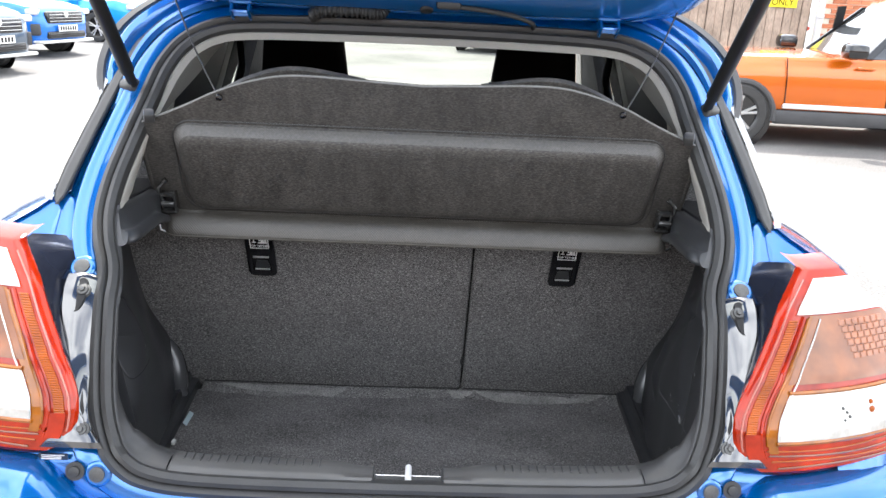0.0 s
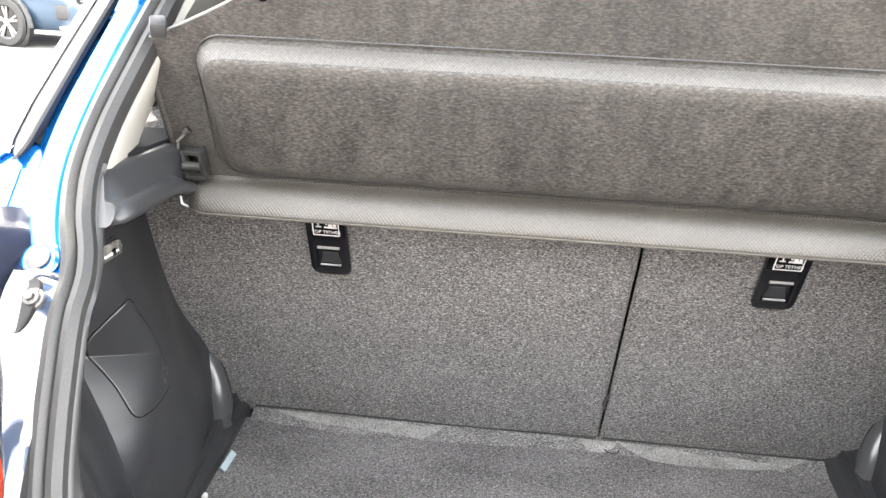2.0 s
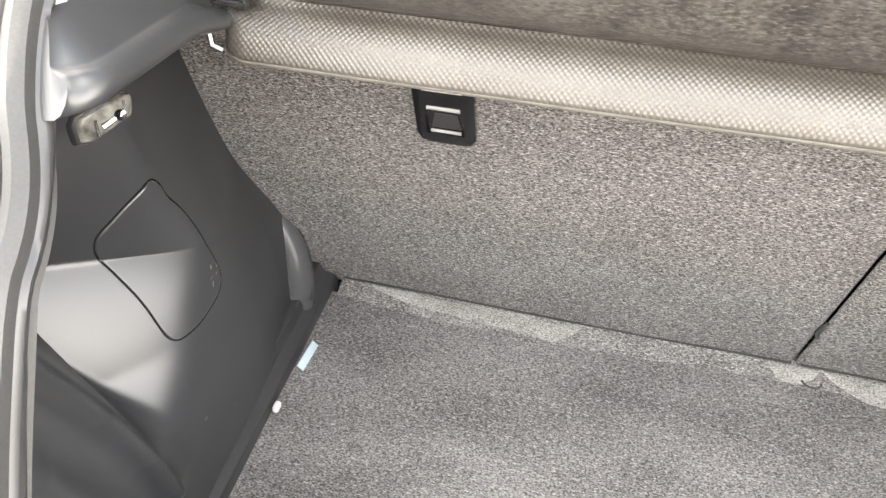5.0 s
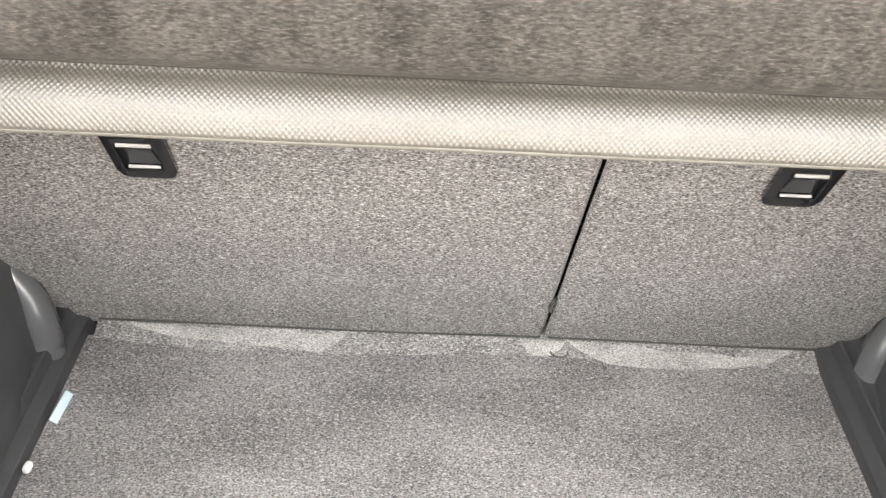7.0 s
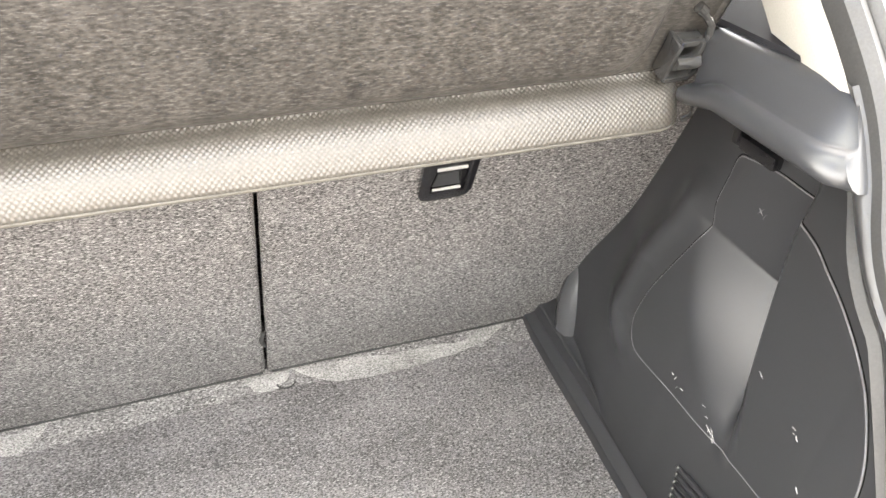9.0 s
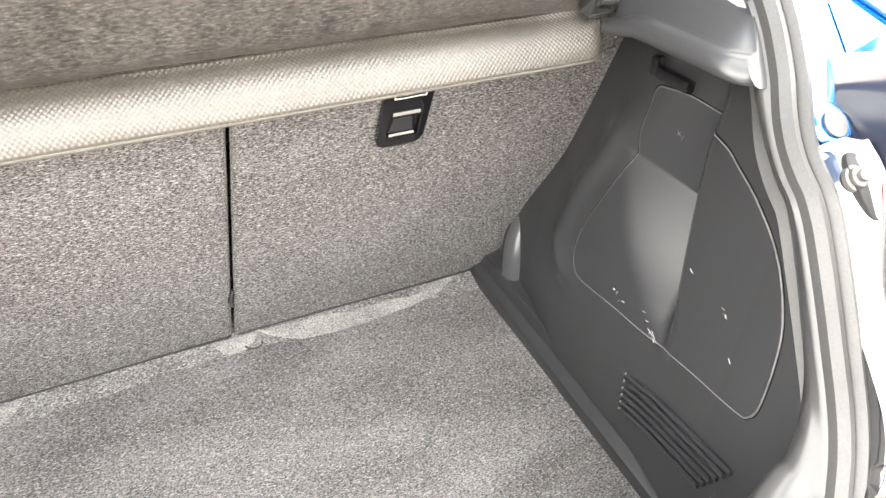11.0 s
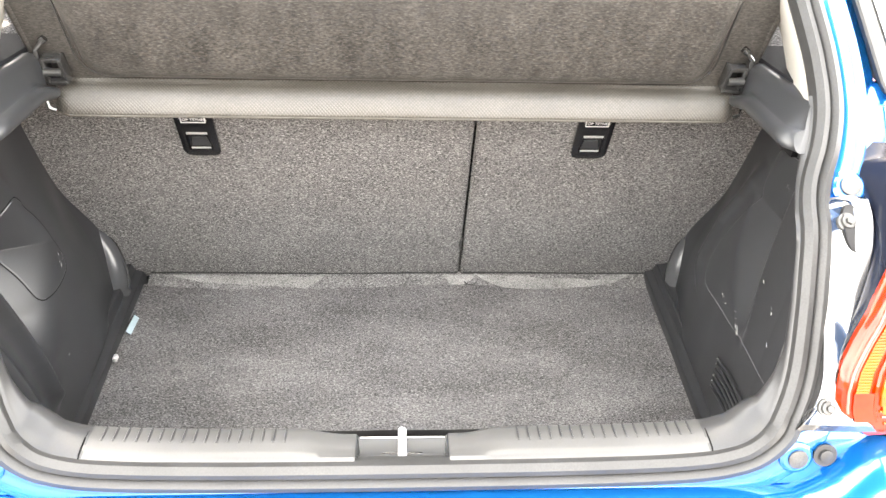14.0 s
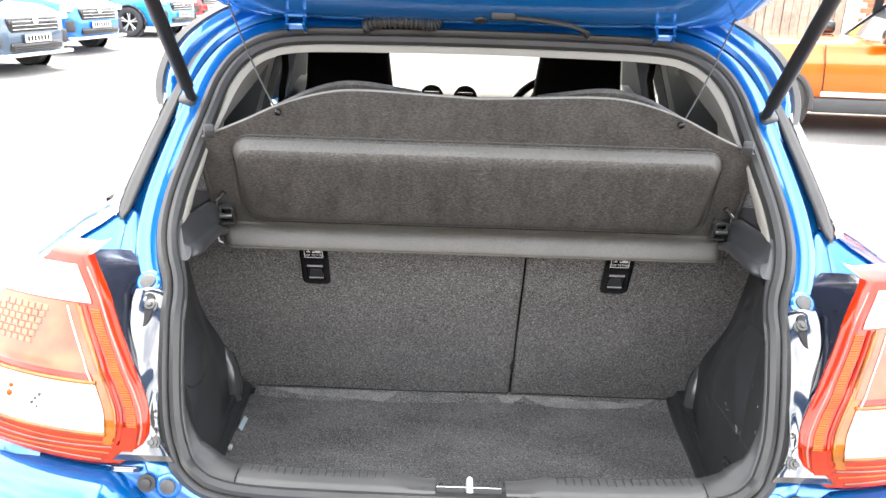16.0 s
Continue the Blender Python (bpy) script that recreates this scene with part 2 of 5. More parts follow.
def disc(c, axis, r, h, seg=24, bevel=0.0, bm=None, r2=None):
    """A short cylinder from c along axis."""
    b = bmesh.new()
    bmesh.ops.create_cone(b, cap_ends=True, segments=seg, radius1=r, radius2=r if r2 is None else r2, depth=h, matrix=Matrix.Translation((0, 0, h / 2)))
    if bevel:
        bmesh.ops.bevel(b, geom=[e for e in b.edges if len(e.link_faces) == 2 and any(len(f.verts) > 4 for f in e.link_faces)],
                        offset=bevel, segments=2, affect="EDGES", profile=0.5)
    b.transform(Matrix.Translation(c) @ Vector(axis).to_track_quat("Z", "Y").to_matrix().to_4x4())
    return join(bm, b)


def prism(outline, lo, hi, place, bm=None, bevel=0.0):
    """Extrudes an outline (u, v) from w = lo to hi; place(u, v, w) gives the point."""
    bm2 = loft([[place(u, v, lo) for u, v in outline], [place(u, v, hi) for u, v in outline]], True, False, True)
    if bevel:
        bmesh.ops.bevel(bm2, geom=bm2.edges[:], offset=bevel, segments=2, affect="EDGES", profile=0.5)
    return join(bm, bm2)


def smooth_line(pts, per=6, closed=False):
    """Catmull-Rom through points."""
    pts = [np.array(p, float) for p in pts]
    n, out = len(pts), []
    for i in range(n if closed else n - 1):
        p0, p1, p2, p3 = (pts[(i + k) % n] if closed else pts[min(max(i + k, 0), n - 1)] for k in (-1, 0, 1, 2))
        for k in range(per):
            t = k / per
            out.append(0.5 * (2 * p1 + (p2 - p0) * t + (2 * p0 - 5 * p1 + 4 * p2 - p3) * t * t + (3 * p1 - p0 - 3 * p2 + p3) * t ** 3))
    if not closed:
        out.append(pts[-1])
    return out


def patch(outline, place, steps=((0, 0.0), (0, -0.004), (0.012, -0.006)), inner=6, bm=None, back=0.006):
    """A panel over a star-shaped outline (u, v): place(u, v, h) with h towards the viewer negative. steps: (inset share, h) at its edge."""
    o = np.array(outline)
    c = o.mean(axis=0)
    rings = [[place(*(c + (p - c) * (1 - 0.02)), back) for p in o]]
    for inset, h in steps:
        rings.append([place(*(c + (p - c) * (1 - inset)), h) for p in o])
    last, h = steps[-1]
    for k in range(1, inner):
        f = (1 - last) * (1 - k / inner)
        rings.append([place(*(c + (p - c) * f), h) for p in o])
    bm = bm or bmesh.new()
    loft(rings, True, bm=bm)
    tip = bm.verts.new(place(*c, h))
    bm.verts.ensure_lookup_table()
    n = len(o)
    row = bm.verts[len(bm.verts) - 1 - n:len(bm.verts) - 1]
    for i in range(n):
        bm.faces.new((row[i], row[(i + 1) % n], tip))
    return bm


# ---- the car's rear opening: a leaning surface y(z), and the loop of the opening on it ----
PROFILE = [(-0.16, 0.40), (-0.12, 0.60), (-0.086, 0.775), (-0.060, 0.82), (0.0, 0.90), (0.062, 0.985), (0.125, 1.04), (0.364, 1.295), (0.50, 1.437), (0.66, 1.58)]
PROF = np.array(smooth_line(PROFILE, 8))
ARC = np.concatenate(([0], np.cumsum(np.hypot(*np.diff(PROF, axis=0).T))))


def arc_of(z):
    return float(np.interp(z, PROF[:, 1], ARC))


def surf(x, z, h=0.0):
    """A point of the rear surface at height z, moved h into the car along the surface's normal."""
    y = float(np.interp(z, PROF[:, 1], PROF[:, 0]))
    y1 = float(np.interp(z + 0.02, PROF[:, 1], PROF[:, 0]))
    y0 = float(np.interp(z - 0.02, PROF[:, 1], PROF[:, 0]))
    n = Vector((0, 0.04, -(y1 - y0))).normalized()
    return Vector((x, y, z)) + n * h


HALF = [(0.0, 0.747), (0.20, 0.748), (0.33, 0.752), (0.39, 0.761), (0.425, 0.777), (0.455, 0.806), (0.477, 0.85), (0.49, 0.905), (0.498, 0.965),
        (0.508, 1.02), (0.527, 1.06), (0.537, 1.10), (0.535, 1.148), (0.524, 1.20), (0.506, 1.27), (0.490, 1.325), (0.460, 1.368), (0.41, 1.397),
        (0.335, 1.410), (0.16, 1.414), (0.0, 1.415)]
right_half = smooth_line(HALF, 8)
LOOP = [Vector(p) for p in right_half] + [Vector((-p[0], p[1])) for p in right_half[-2:0:-1]]
NLOOP = len(LOOP)
LOOPS = [Vector((p.x, arc_of(p.y))) for p in LOOP]


def on_loop(i, d, h):
    """Point i of the opening's loop, moved d inwards along the surface and h into the car."""
    a, b, p = LOOPS[i - 1], LOOPS[(i + 1) % NLOOP], LOOPS[i]
    t = (b - a).normalized()
    q = p + Vector((-t.y, t.x)) * d
    return surf(q.x, float(np.interp(q.y, ARC, PROF[:, 1])), h)


def loop_loft(section, pick=None):
    """Lofts a section of (d, h) round the whole opening, or the points picked."""
    idx = list(range(NLOOP)) if pick is None else pick
    return loft([[on_loop(i, d, h) for d, h in section] for i in idx], False, pick is None)


def ease(v, lo, hi):
    f = min(max((v - lo) / (hi - lo), 0), 1)
    return f * f * (3 - 2 * f)


FLOOR_Z = lambda y: 0.490 + 0.090 * y

# ---- ground ----
bm = loft([[(-900 + 200 * i, -900 + 200 * j, 0) for i in range(10)] for j in range(10)])
solid("ground", bm, GROUND, "sunlit pale grey asphalt of a car park", "ground")

# ---- the blue hatchback ----
car = thing("hatchback_car", (0, 0, 0), "metallic blue small hatchback parked with its tailgate raised and boot open", "car")

aperture = part("tailgate_aperture", loop_loft([(0.010, 0.03), (0.004, 0.02), (-0.002, 0.008), (-0.004, 0.001), (-0.008, -0.001), (-0.020, -0.0025), (-0.033, -0.002), (-0.0360, -0.0005), (-0.0385, 0.004), (-0.042, 0.012),
                                                (-0.052, 0.018), (-0.060, 0.020), (-0.062, 0.03)]), BLUE, car, "blue painted flange round the boot opening")
part("seal", loop_loft([(0.012, 0.045), (-0.004, 0.02), (-0.005, 0.004), (0.000, -0.010), (0.008, -0.014), (0.013, -0.010), (0.015, -0.004), (0.017, -0.010),
                        (0.024, -0.012), (0.031, -0.006), (0.033, 0.006), (0.031, 0.014)]), RUBBER, car, "black rubber weather seal round the boot opening")

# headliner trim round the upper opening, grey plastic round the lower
up_idx = [i for i in range(NLOOP) if LOOP[i].y > 1.066]
header = []
for i in up_idx:
    deep = ease(LOOP[i].y, 1.23, 1.33)
    a, b, c = on_loop(i, 0.030, 0.012 - 0.008 * deep), on_loop(i, 0.033 + 0.005 * deep, 0.010 - 0.011 * deep), on_loop(i, 0.035 + 0.011 * deep, 0.016 - 0.008 * deep)
    away = 0.14 * (1 - deep) * (1 if LOOP[i].x > 0 else -1)
    header.append([a, b, c, c + Vector((away * 0.05, 0.05, 0.0)), c + Vector((away * 0.12, 0.09 + 0.070 * deep, 0.05 if LOOP[i].y > 1.38 else 0.0))])
part("rear_header_trim", loft(header), BEIGE, car, "pale grey trim inside the upper opening")

# ---- boot side trims: the inner half-width as a table over y (rows) and z ----
YS = [-0.02, 0.10, 0.20, 0.30, 0.40, 0.50, 0.64]
ZS = [0.44, 0.60, 0.70, 0.80, 0.90, 1.00, 1.10]
WIDTH = np.array([
    [0.468, 0.472, 0.472, 0.472, 0.475, 0.490, 0.515],
    [0.490, 0.492, 0.493, 0.496, 0.503, 0.515, 0.530],
    [0.508, 0.510, 0.510, 0.516, 0.528, 0.545, 0.560],
    [0.512, 0.514, 0.516, 0.526, 0.550, 0.566, 0.580],
    [0.514, 0.518, 0.524, 0.542, 0.572, 0.582, 0.580],
    [0.524, 0.535, 0.546, 0.578, 0.586, 0.572, 0.560],
    [0.540, 0.545, 0.556, 0.584, 0.582, 0.562, 0.550]])


def blend_in(v, lo, hi):
    f = np.clip((v - lo) / (hi - lo), 0, 1)
    return f * f * (3 - 2 * f)


def dish(y, z, side, base):
    """A hollow whose floor leans up and back, with a sharp rear edge and an upright wall above."""
    if side > 0:
        rear = np.interp(z, [0.70, 0.787, 0.948], [0.190, 0.207, 0.243])
        d = np.maximum(0, 0.881 + 0.16 * (y - 0.353) - z)
        floor, k = 0.576 + 0.22 * (0.30 - y) - 0.80 * d + 1.6 * np.minimum(d, 0.2) ** 2, 0.004
        low, seat, soft = blend_in(z, 0.70, 0.76), 1 - blend_in(y, 0.40, 0.48), 0.012
    else:
        rear = np.interp(z, [0.65, 0.75, 0.85, 0.95], [0.215, 0.180, 0.150, 0.120])
        d = np.maximum(0, 0.828 - 0.37 * (y - 0.266) - z)
        floor, k = 0.560 + 0.85 * (0.31 - y) - 0.90 * d + 1.6 * np.minimum(d, 0.2) ** 2, 0.016
        low, seat, soft = blend_in(z, 0.66, 0.74), 1 - blend_in(y, 0.40, 0.50), 0.022
    top = 1 - blend_in(z, 0.95, 1.07)
    deep = 0.5 * (floor - base + np.sqrt((floor - base) ** 2 + k * k)) - 0.0003
    return deep * blend_in(y, rear - soft, rear + soft) * low * seat * top


def ridge(y, z, line, height, wide):
    """A rounded ridge along a line of (z, y)."""
    d = (y - np.interp(z, [p[0] for p in line], [p[1] for p in line])) / wide
    ends = blend_in(z, line[0][0], line[0][0] + 0.05) * (1 - blend_in(z, line[-1][0] - 0.04, line[-1][0]))
    return height * np.exp(-d * d) * ends


def cubic(v, table):
    """The four rows of a table round v and their Catmull-Rom weights."""
    t = np.asarray(table)
    i = np.clip(np.searchsorted(t, v) - 1, 0, len(t) - 2)
    f = np.clip((v - t[i]) / (t[i + 1] - t[i]), 0, 1)
    k = (-0.5 * f + f * f - 0.5 * f ** 3, 1 - 2.5 * f * f + 1.5 * f ** 3, 0.5 * f + 2 * f * f - 1.5 * f ** 3, -0.5 * f * f + 0.5 * f ** 3)
    return [(np.clip(i - 1 + n, 0, len(t) - 1), k[n]) for n in range(4)]


def half_width(y, z, side=1):
    """Half of the boot's width at y, z; numbers or arrays."""
    y, z = np.asarray(y, float), np.asarray(z, float)
    ys, zs = cubic(y, YS), cubic(z, ZS)
    w = sum(a * b * WIDTH[i, j] for i, a in ys for j, b in zs)
    w = w + dish(y, z, side, w)
    if side > 0:
        # shoulder that frames the access panel towards the seat
        w = w - ridge(y, z, [(0.66, 0.395), (0.72, 0.432), (0.80, 0.424), (0.86, 0.398), (0.93, 0.382)], 0.011, 0.020)
    else:
        # two mouldings that run down from the opening, with a valley between
        w = w - ridge(y, z, [(0.60, 0.190), (0.665, 0.167), (0.723, 0.155), (0.819, 0.120), (0.886, 0.091), (0.96, 0.06)], 0.021, 0.014)
        w = w + ridge(y, z, [(0.62, 0.205), (0.70, 0.185), (0.78, 0.160), (0.86, 0.135), (0.97, 0.10)], 0.007, 0.018)
        w = w - ridge(y, z, [(0.55, 0.125), (0.66, 0.108), (0.74, 0.085), (0.81, 0.058), (0.88, 0.03)], 0.012, 0.015)
    return w


lid_line = smooth_line([(0.322, 0.888), (0.332, 0.88), (0.335, 0.865), (0.345, 0.844), (0.353, 0.814), (0.357, 0.784), (0.358, 0.758), (0.345, 0.744), (0.316, 0.74), (0.288, 0.739), (0.273, 0.74), (0.267, 0.748), (0.268, 0.763), (0.271, 0.785), (0.272, 0.81), (0.272, 0.824), (0.271, 0.838), (0.275, 0.851), (0.286, 0.862), (0.302, 0.876)], 8, True)
panel_line = smooth_line([(0.335, 0.969), (0.349, 0.962), (0.352, 0.941), (0.355, 0.909), (0.351, 0.882), (0.355, 0.859), (0.37, 0.815), (0.385, 0.774), (0.392, 0.73), (0.38, 0.705), (0.357, 0.7), (0.29, 0.709), (0.243, 0.713), (0.198, 0.72), (0.13, 0.735), (0.069, 0.749), (0.054, 0.759), (0.047, 0.78), (0.048, 0.825), (0.056, 0.867), (0.079, 0.903), (0.106, 0.926), (0.145, 0.944), (0.18, 0.954), (0.205, 0.961), (0.236, 0.964), (0.27, 0.968), (0.301, 0.972)], 8, True)


def within(line, y, z):
    """Distance of points to a closed line, positive inside it."""
    o = np.array(line)
    e = np.roll(o, -1, axis=0)
    best, odd = np.full(y.shape, 9.0), np.zeros(y.shape, bool)
    for a, b in zip(o, e):
        d = b - a
        t = np.clip(((y - a[0]) * d[0] + (z - a[1]) * d[1]) / max(d @ d, 1e-12), 0, 1)
        best = np.minimum(best, np.hypot(y - a[0] - t * d[0], z - a[1] - t * d[1]))
        if a[1] != b[1]:
            odd ^= ((a[1] > z) != (b[1] > z)) & (y < a[0] + (z - a[1]) / (b[1] - a[1]) * d[0])
    return np.where(odd, best, -best)


def side_trim(side):
    nz, ny = 190, 190
    f = np.linspace(0, 1, nz)[:, None]
    g = np.linspace(0, 1, ny)[None, :]
    edge = np.interp(0.505 + 0.58 * f, PROF[:, 1], PROF[:, 0]) + 0.03
    Y = edge + (0.64 - edge) * g
    low_z = FLOOR_Z(Y) + 0.034
    Z = low_z + (1.085 - low_z) * f
    sunk = blend_in(within(lid_line if side < 0 else panel_line, Y, Z), 0.003, 0.012) * 0.009
    X = side * (half_width(Y, Z, side) + (0.008 if side < 0 else 0.0) + sunk)
    rows = np.dstack((X, Y, Z)).tolist()
    trim = part("side_trim", loft(rows), TRIM, car, "dark grey moulded plastic side trim of the boot")
    # foot rail along the floor
    prof = [(0.575, 0.082), (0.553, 0.056), (0.543, 0.047), (0.536, 0.0445), (0.530, 0.0455), (0.5275, 0.0440), (0.5265, 0.0400), (0.5250, 0.026), (0.520, 0.0215), (0.5135, 0.0205), (0.5105, 0.0180), (0.5095, 0.013), (0.509, -0.03), (0.57, -0.03)]
    rail = [[(side * (x + (0.004 if side < 0 else -0.009)), y, FLOOR_Z(y) + z) for x, z in prof] for y in np.linspace(0.0, 0.615, 12)]
    part("foot_rail", loft(rail, True, False, True), TRIM, trim)
    # upright rib beside the seat
    pts = [(side * 0.546, 0.538, 0.50), (side * 0.546, 0.541, 0.565), (side * 0.546, 0.546, 0.60), (side * 0.555, 0.556, 0.64), (side * 0.573, 0.558, 0.68), (side * 0.594, 0.552, 0.72)]
    part("corner_rib", tube([Vector(p) for p in smooth_line(pts, 4)], [float(np.interp(k / 20, [0, 0.5, 0.8, 1], [0.026, 0.0245, 0.022, 0.010])) for k in range(21)], 20), RIB_LIT, trim)
    # shelf support along the top of the trim: a steep face under a rounded ridge, a groove and a rounded lip below
    rings = []
    for s in (0.0, 0.02, 0.05, 0.10, 0.2, 0.35, 0.5, 0.65, 0.78, 0.88, 0.95, 1.0):
        xr, zr = 0.500 - 0.017 * s, 1.100
        xl, zl = 0.4635 + 0.013 * (1 - ease(s, 0.0, 0.12)), 1.066 - 0.004 * s - 0.010 * ease(s, 0.75, 1.0)
        xo, g = 0.530 + 0.05 * s, 1 - 0.5 * ease(s, 0.80, 1.0)
        ring = [(xo, zr - 0.002), (xr + 0.018, zr + 0.0030), (xr + 0.010, zr + 0.0035), (xr + 0.005, zr + 0.002), (xr + 0.001, zr - 0.002), (xr - 0.001, zr - 0.006), (xl + 0.0165, zl + 0.0135 * g), (xl + 0.0145, zl + 0.0105 * g),
                (xl + 0.0120, zl + 0.0098 * g), (xl + 0.0070, zl + 0.0090 * g), (xl + 0.0028, zl + 0.0062 * g), (xl + 0.0005, zl + 0.0020), (xl, zl - 0.003), (xl + 0.0015, zl - 0.008), (xl + 0.005, zl - 0.0105),
                (xl + 0.012, zl - 0.011), (xl + 0.04, zl - 0.009), (xo, zl - 0.012)]
        rings.append([(side * x, (float(np.interp(z, PROF[:, 1], PROF[:, 0])) + 0.004) * (1 - s) + 0.330 * s, z) for x, z in ring])
    part("shelf_support", loft(rings, True, False, True), TRIM, trim, "sloping plastic ledge that carries the parcel shelf", True, "", 50)
    top = [(0.215, 0.513), (0.27, 0.507), (0.335, 0.500), (0.40, 0.490), (0.50, 0.58), (0.66, 0.58), (0.66, 0.66), (0.40, 0.60), (0.235, 0.560)]
    part("trim_top", prism(top, 1.1005, 1.1075, lambda y, x, z: Vector((side * x, y, z))), SEATBLACK, trim, "flat dark felt top of the side trim", False)
    return trim


trims = {}
for side in (-1, 1):
    trims[side] = side_trim(side)

# grey lip trim that follows the lower opening, with the latch recess in the middle
def lip_row(i):
    t = (LOOP[(i + 1) % NLOOP] - LOOP[i - 1]).normalized()
    z = LOOP[i].y
    w = max(0.0, t.x if z < 0.95 else 0.0)
    sx = 1 if LOOP[i].x > 0 else -1
    w = w ** 2.5
    # the trim swells inwards where it meets the shelf support
    swell = 0.004 * ease(z, 1.022, 1.054) * (1 - ease(z, 1.070, 1.104))
    v = 1 - w
    a, b = on_loop(i, 0.030, 0.0), on_loop(i, 0.036, 0.004)
    c = b + Vector((sx * (0.001 * v - swell * 0.60), 0.003 + 0.017 * w, 0.002 * w))
    round_off = 0.014 * max(0.0, 2 * t.x * abs(t.y)) ** 2 if z < 0.95 else 0.0
    inward = on_loop(i, 0.036 + round_off, 0.004) - b
    c2 = b + inward * 0.8 + Vector((sx * (0.003 * v - swell * 0.95), 0.007 + 0.017 * w, 0.002 * w))
    d = b + inward + Vector((sx * (0.007 * v - swell * 1.05), 0.014 + 0.030 * w, 0.0 * w))
    e = d + Vector((sx * 0.010 * v, 0.012 - 0.006 * w, -0.010 * w))
    f = e + Vector((sx * 0.05 * v, 0.006, -0.30 * w))
    return [a, b, c, c2, d, e, f]


low = [i for i in range(NLOOP) if LOOP[i].y < 1.112]
lip_trim = part("lip_trim", loft([lip_row(i) for i in low if LOOP[i].x > 0.355]), TRIM_MID, car, "grey plastic trim round the lower boot opening", True, "", 75)
part("lip_trim_half", loft([lip_row(i) for i in low if LOOP[i].x < -0.355]), TRIM_MID, lip_trim, "", True, "", 75)


def lip_at(x):
    i = min((k for k in low if LOOP[k].y < 0.80), key=lambda k: abs(LOOP[k].x - x))
    r = lip_row(i)
    return [Vector((x, p.y, p.z)) for p in r]


def sill_row(x):
    """Section of the sill plate: a flat top, a ribbed slope towards the boot, lower beside the latch."""
    r = lip_at(x)
    n = ease(abs(x), 0.066, 0.125)
    drop = Vector((0, 0, -0.006 * (1 - n)))
    a, b = r[0], r[1]
    flat = b + Vector((0, 0.020 - 0.006 * (1 - n), 0.002)) + drop
    edge = b + Vector((0, 0.023 - 0.006 * (1 - n), 0.0022)) + drop
    inner = b + Vector((0, 0.044 - 0.004 * (1 - n), 0.0)) + drop
    return [a, b, b.lerp(flat, 0.5) + Vector((0, 0, 0.0006)), flat, edge, inner, inner + Vector((0, 0.004, -0.003)), inner + Vector((0, 0.006, -0.012)), inner + Vector((0, 0.006, -0.30))]


for side in (1, -1):
    xs = [0.054, 0.058] + list(np.linspace(0.066, 0.13, 9)) + list(np.linspace(0.15, 0.358, 12))
    plate = part("sill_plate", loft([sill_row(side * x) for x in xs]), SILL_LIT, lip_trim, "ribbed grey plastic sill plate, lightened for skylight")
    for k in range(17):
        r = sill_row(side * (0.135 + 0.0128 * k))
        # darker bar stands for the shade in one of the plate's grooves
        part("sill_groove_shade", tube([r[4].lerp(r[5], f) + Vector((0, 0, 0.0003)) for f in (-0.05, 0.3, 0.7, 1.0)], [0.0008, 0.0014, 0.0014, 0.0010], 6), TRIM_MID, plate)
        part("rib_foot", disc(r[4].lerp(r[5], -0.04) + Vector((0, 0, 0.0002)), (0, 0, 1), 0.0017, 0.0012, 8, 0.0004), SILL_LIT, plate)
    part("lip_seam", tube([p + Vector((0, 0, 0.0004)) for p in sill_row(side * 0.3575)[:6]], 0.0010, 5), GAP, lip_trim)
    # cheeks of the latch recess
    r = sill_row(side * 0.054)
    out = [(p.y, p.z - 0.001) for p in r[1:6]] + [(0.02, 0.60), (-0.075, 0.60)]
    part("recess_cheek", prism(out, 0, 0.004, lambda y, z, w: Vector((side * (0.052 + w), y, z)), None), TRIM, lip_trim)
part("latch_recess", loft([[(x, y, z) for y, z in ((-0.078, 0.772), (-0.074, 0.742), (-0.066, 0.733), (-0.020, 0.729), (-0.010, 0.735), (-0.006, 0.7355), (-0.003, 0.732), (-0.003, 0.45), (-0.078, 0.45))]
                           for x in (-0.058, 0.058)], True, False, True), TRIM, lip_trim)
part("latch_plate", box((0, -0.042, 0.732), (0.050, 0.024, 0.005), 0.002), METAL, lip_trim)
part("recess_edge", tube([(-0.052, -0.0085, 0.7362), (0.052, -0.0085, 0.7362)], 0.0012, 6), METAL, lip_trim, "bright edge of the latch recess")
part("sill_front", loft([[(x, y, z) for y, z in ((0.032, 0.46), (0.030, 0.70), (0.024, 0.715))] for x in np.linspace(-0.43, 0.43, 5)]), TRIM, lip_trim)
ST = Vector((0, -0.04, 0.722))
part("striker", tube([ST + Vector(p) for p in ((0, -0.018, -0.01), (0, -0.018, 0.030), (0, -0.012, 0.038), (0, 0.020, 0.038), (0, 0.026, 0.030), (0, 0.026, -0.01))], 0.0052, 10), WHITEP, car, "pale steel tailgate striker loop")

# ---- boot floor ----
carpet = thing("boot_carpet", (0, 0.3, FLOOR_Z(0.3)), "dark grey speckled carpet board on the boot floor", "carpet")
rows = []
for y in np.linspace(0.03, 0.59, 30):
    r = []
    for x in np.linspace(-0.515, 0.503, 50):
        dip = 0.003 * noise.noise((x * 6, y * 6, 0))
        r.append((x, y, FLOOR_Z(y) + dip))
    rows.append(r)
part("carpet_board", loft(rows), FLOORFELT, carpet)
def flap_edge(x):
    wave = 0.006 * math.sin(x * 9.0 + 0.6) + 0.004 * noise.noise((x * 7, 3, 0))
    step = 0.004
    return 0.583 - step + wave


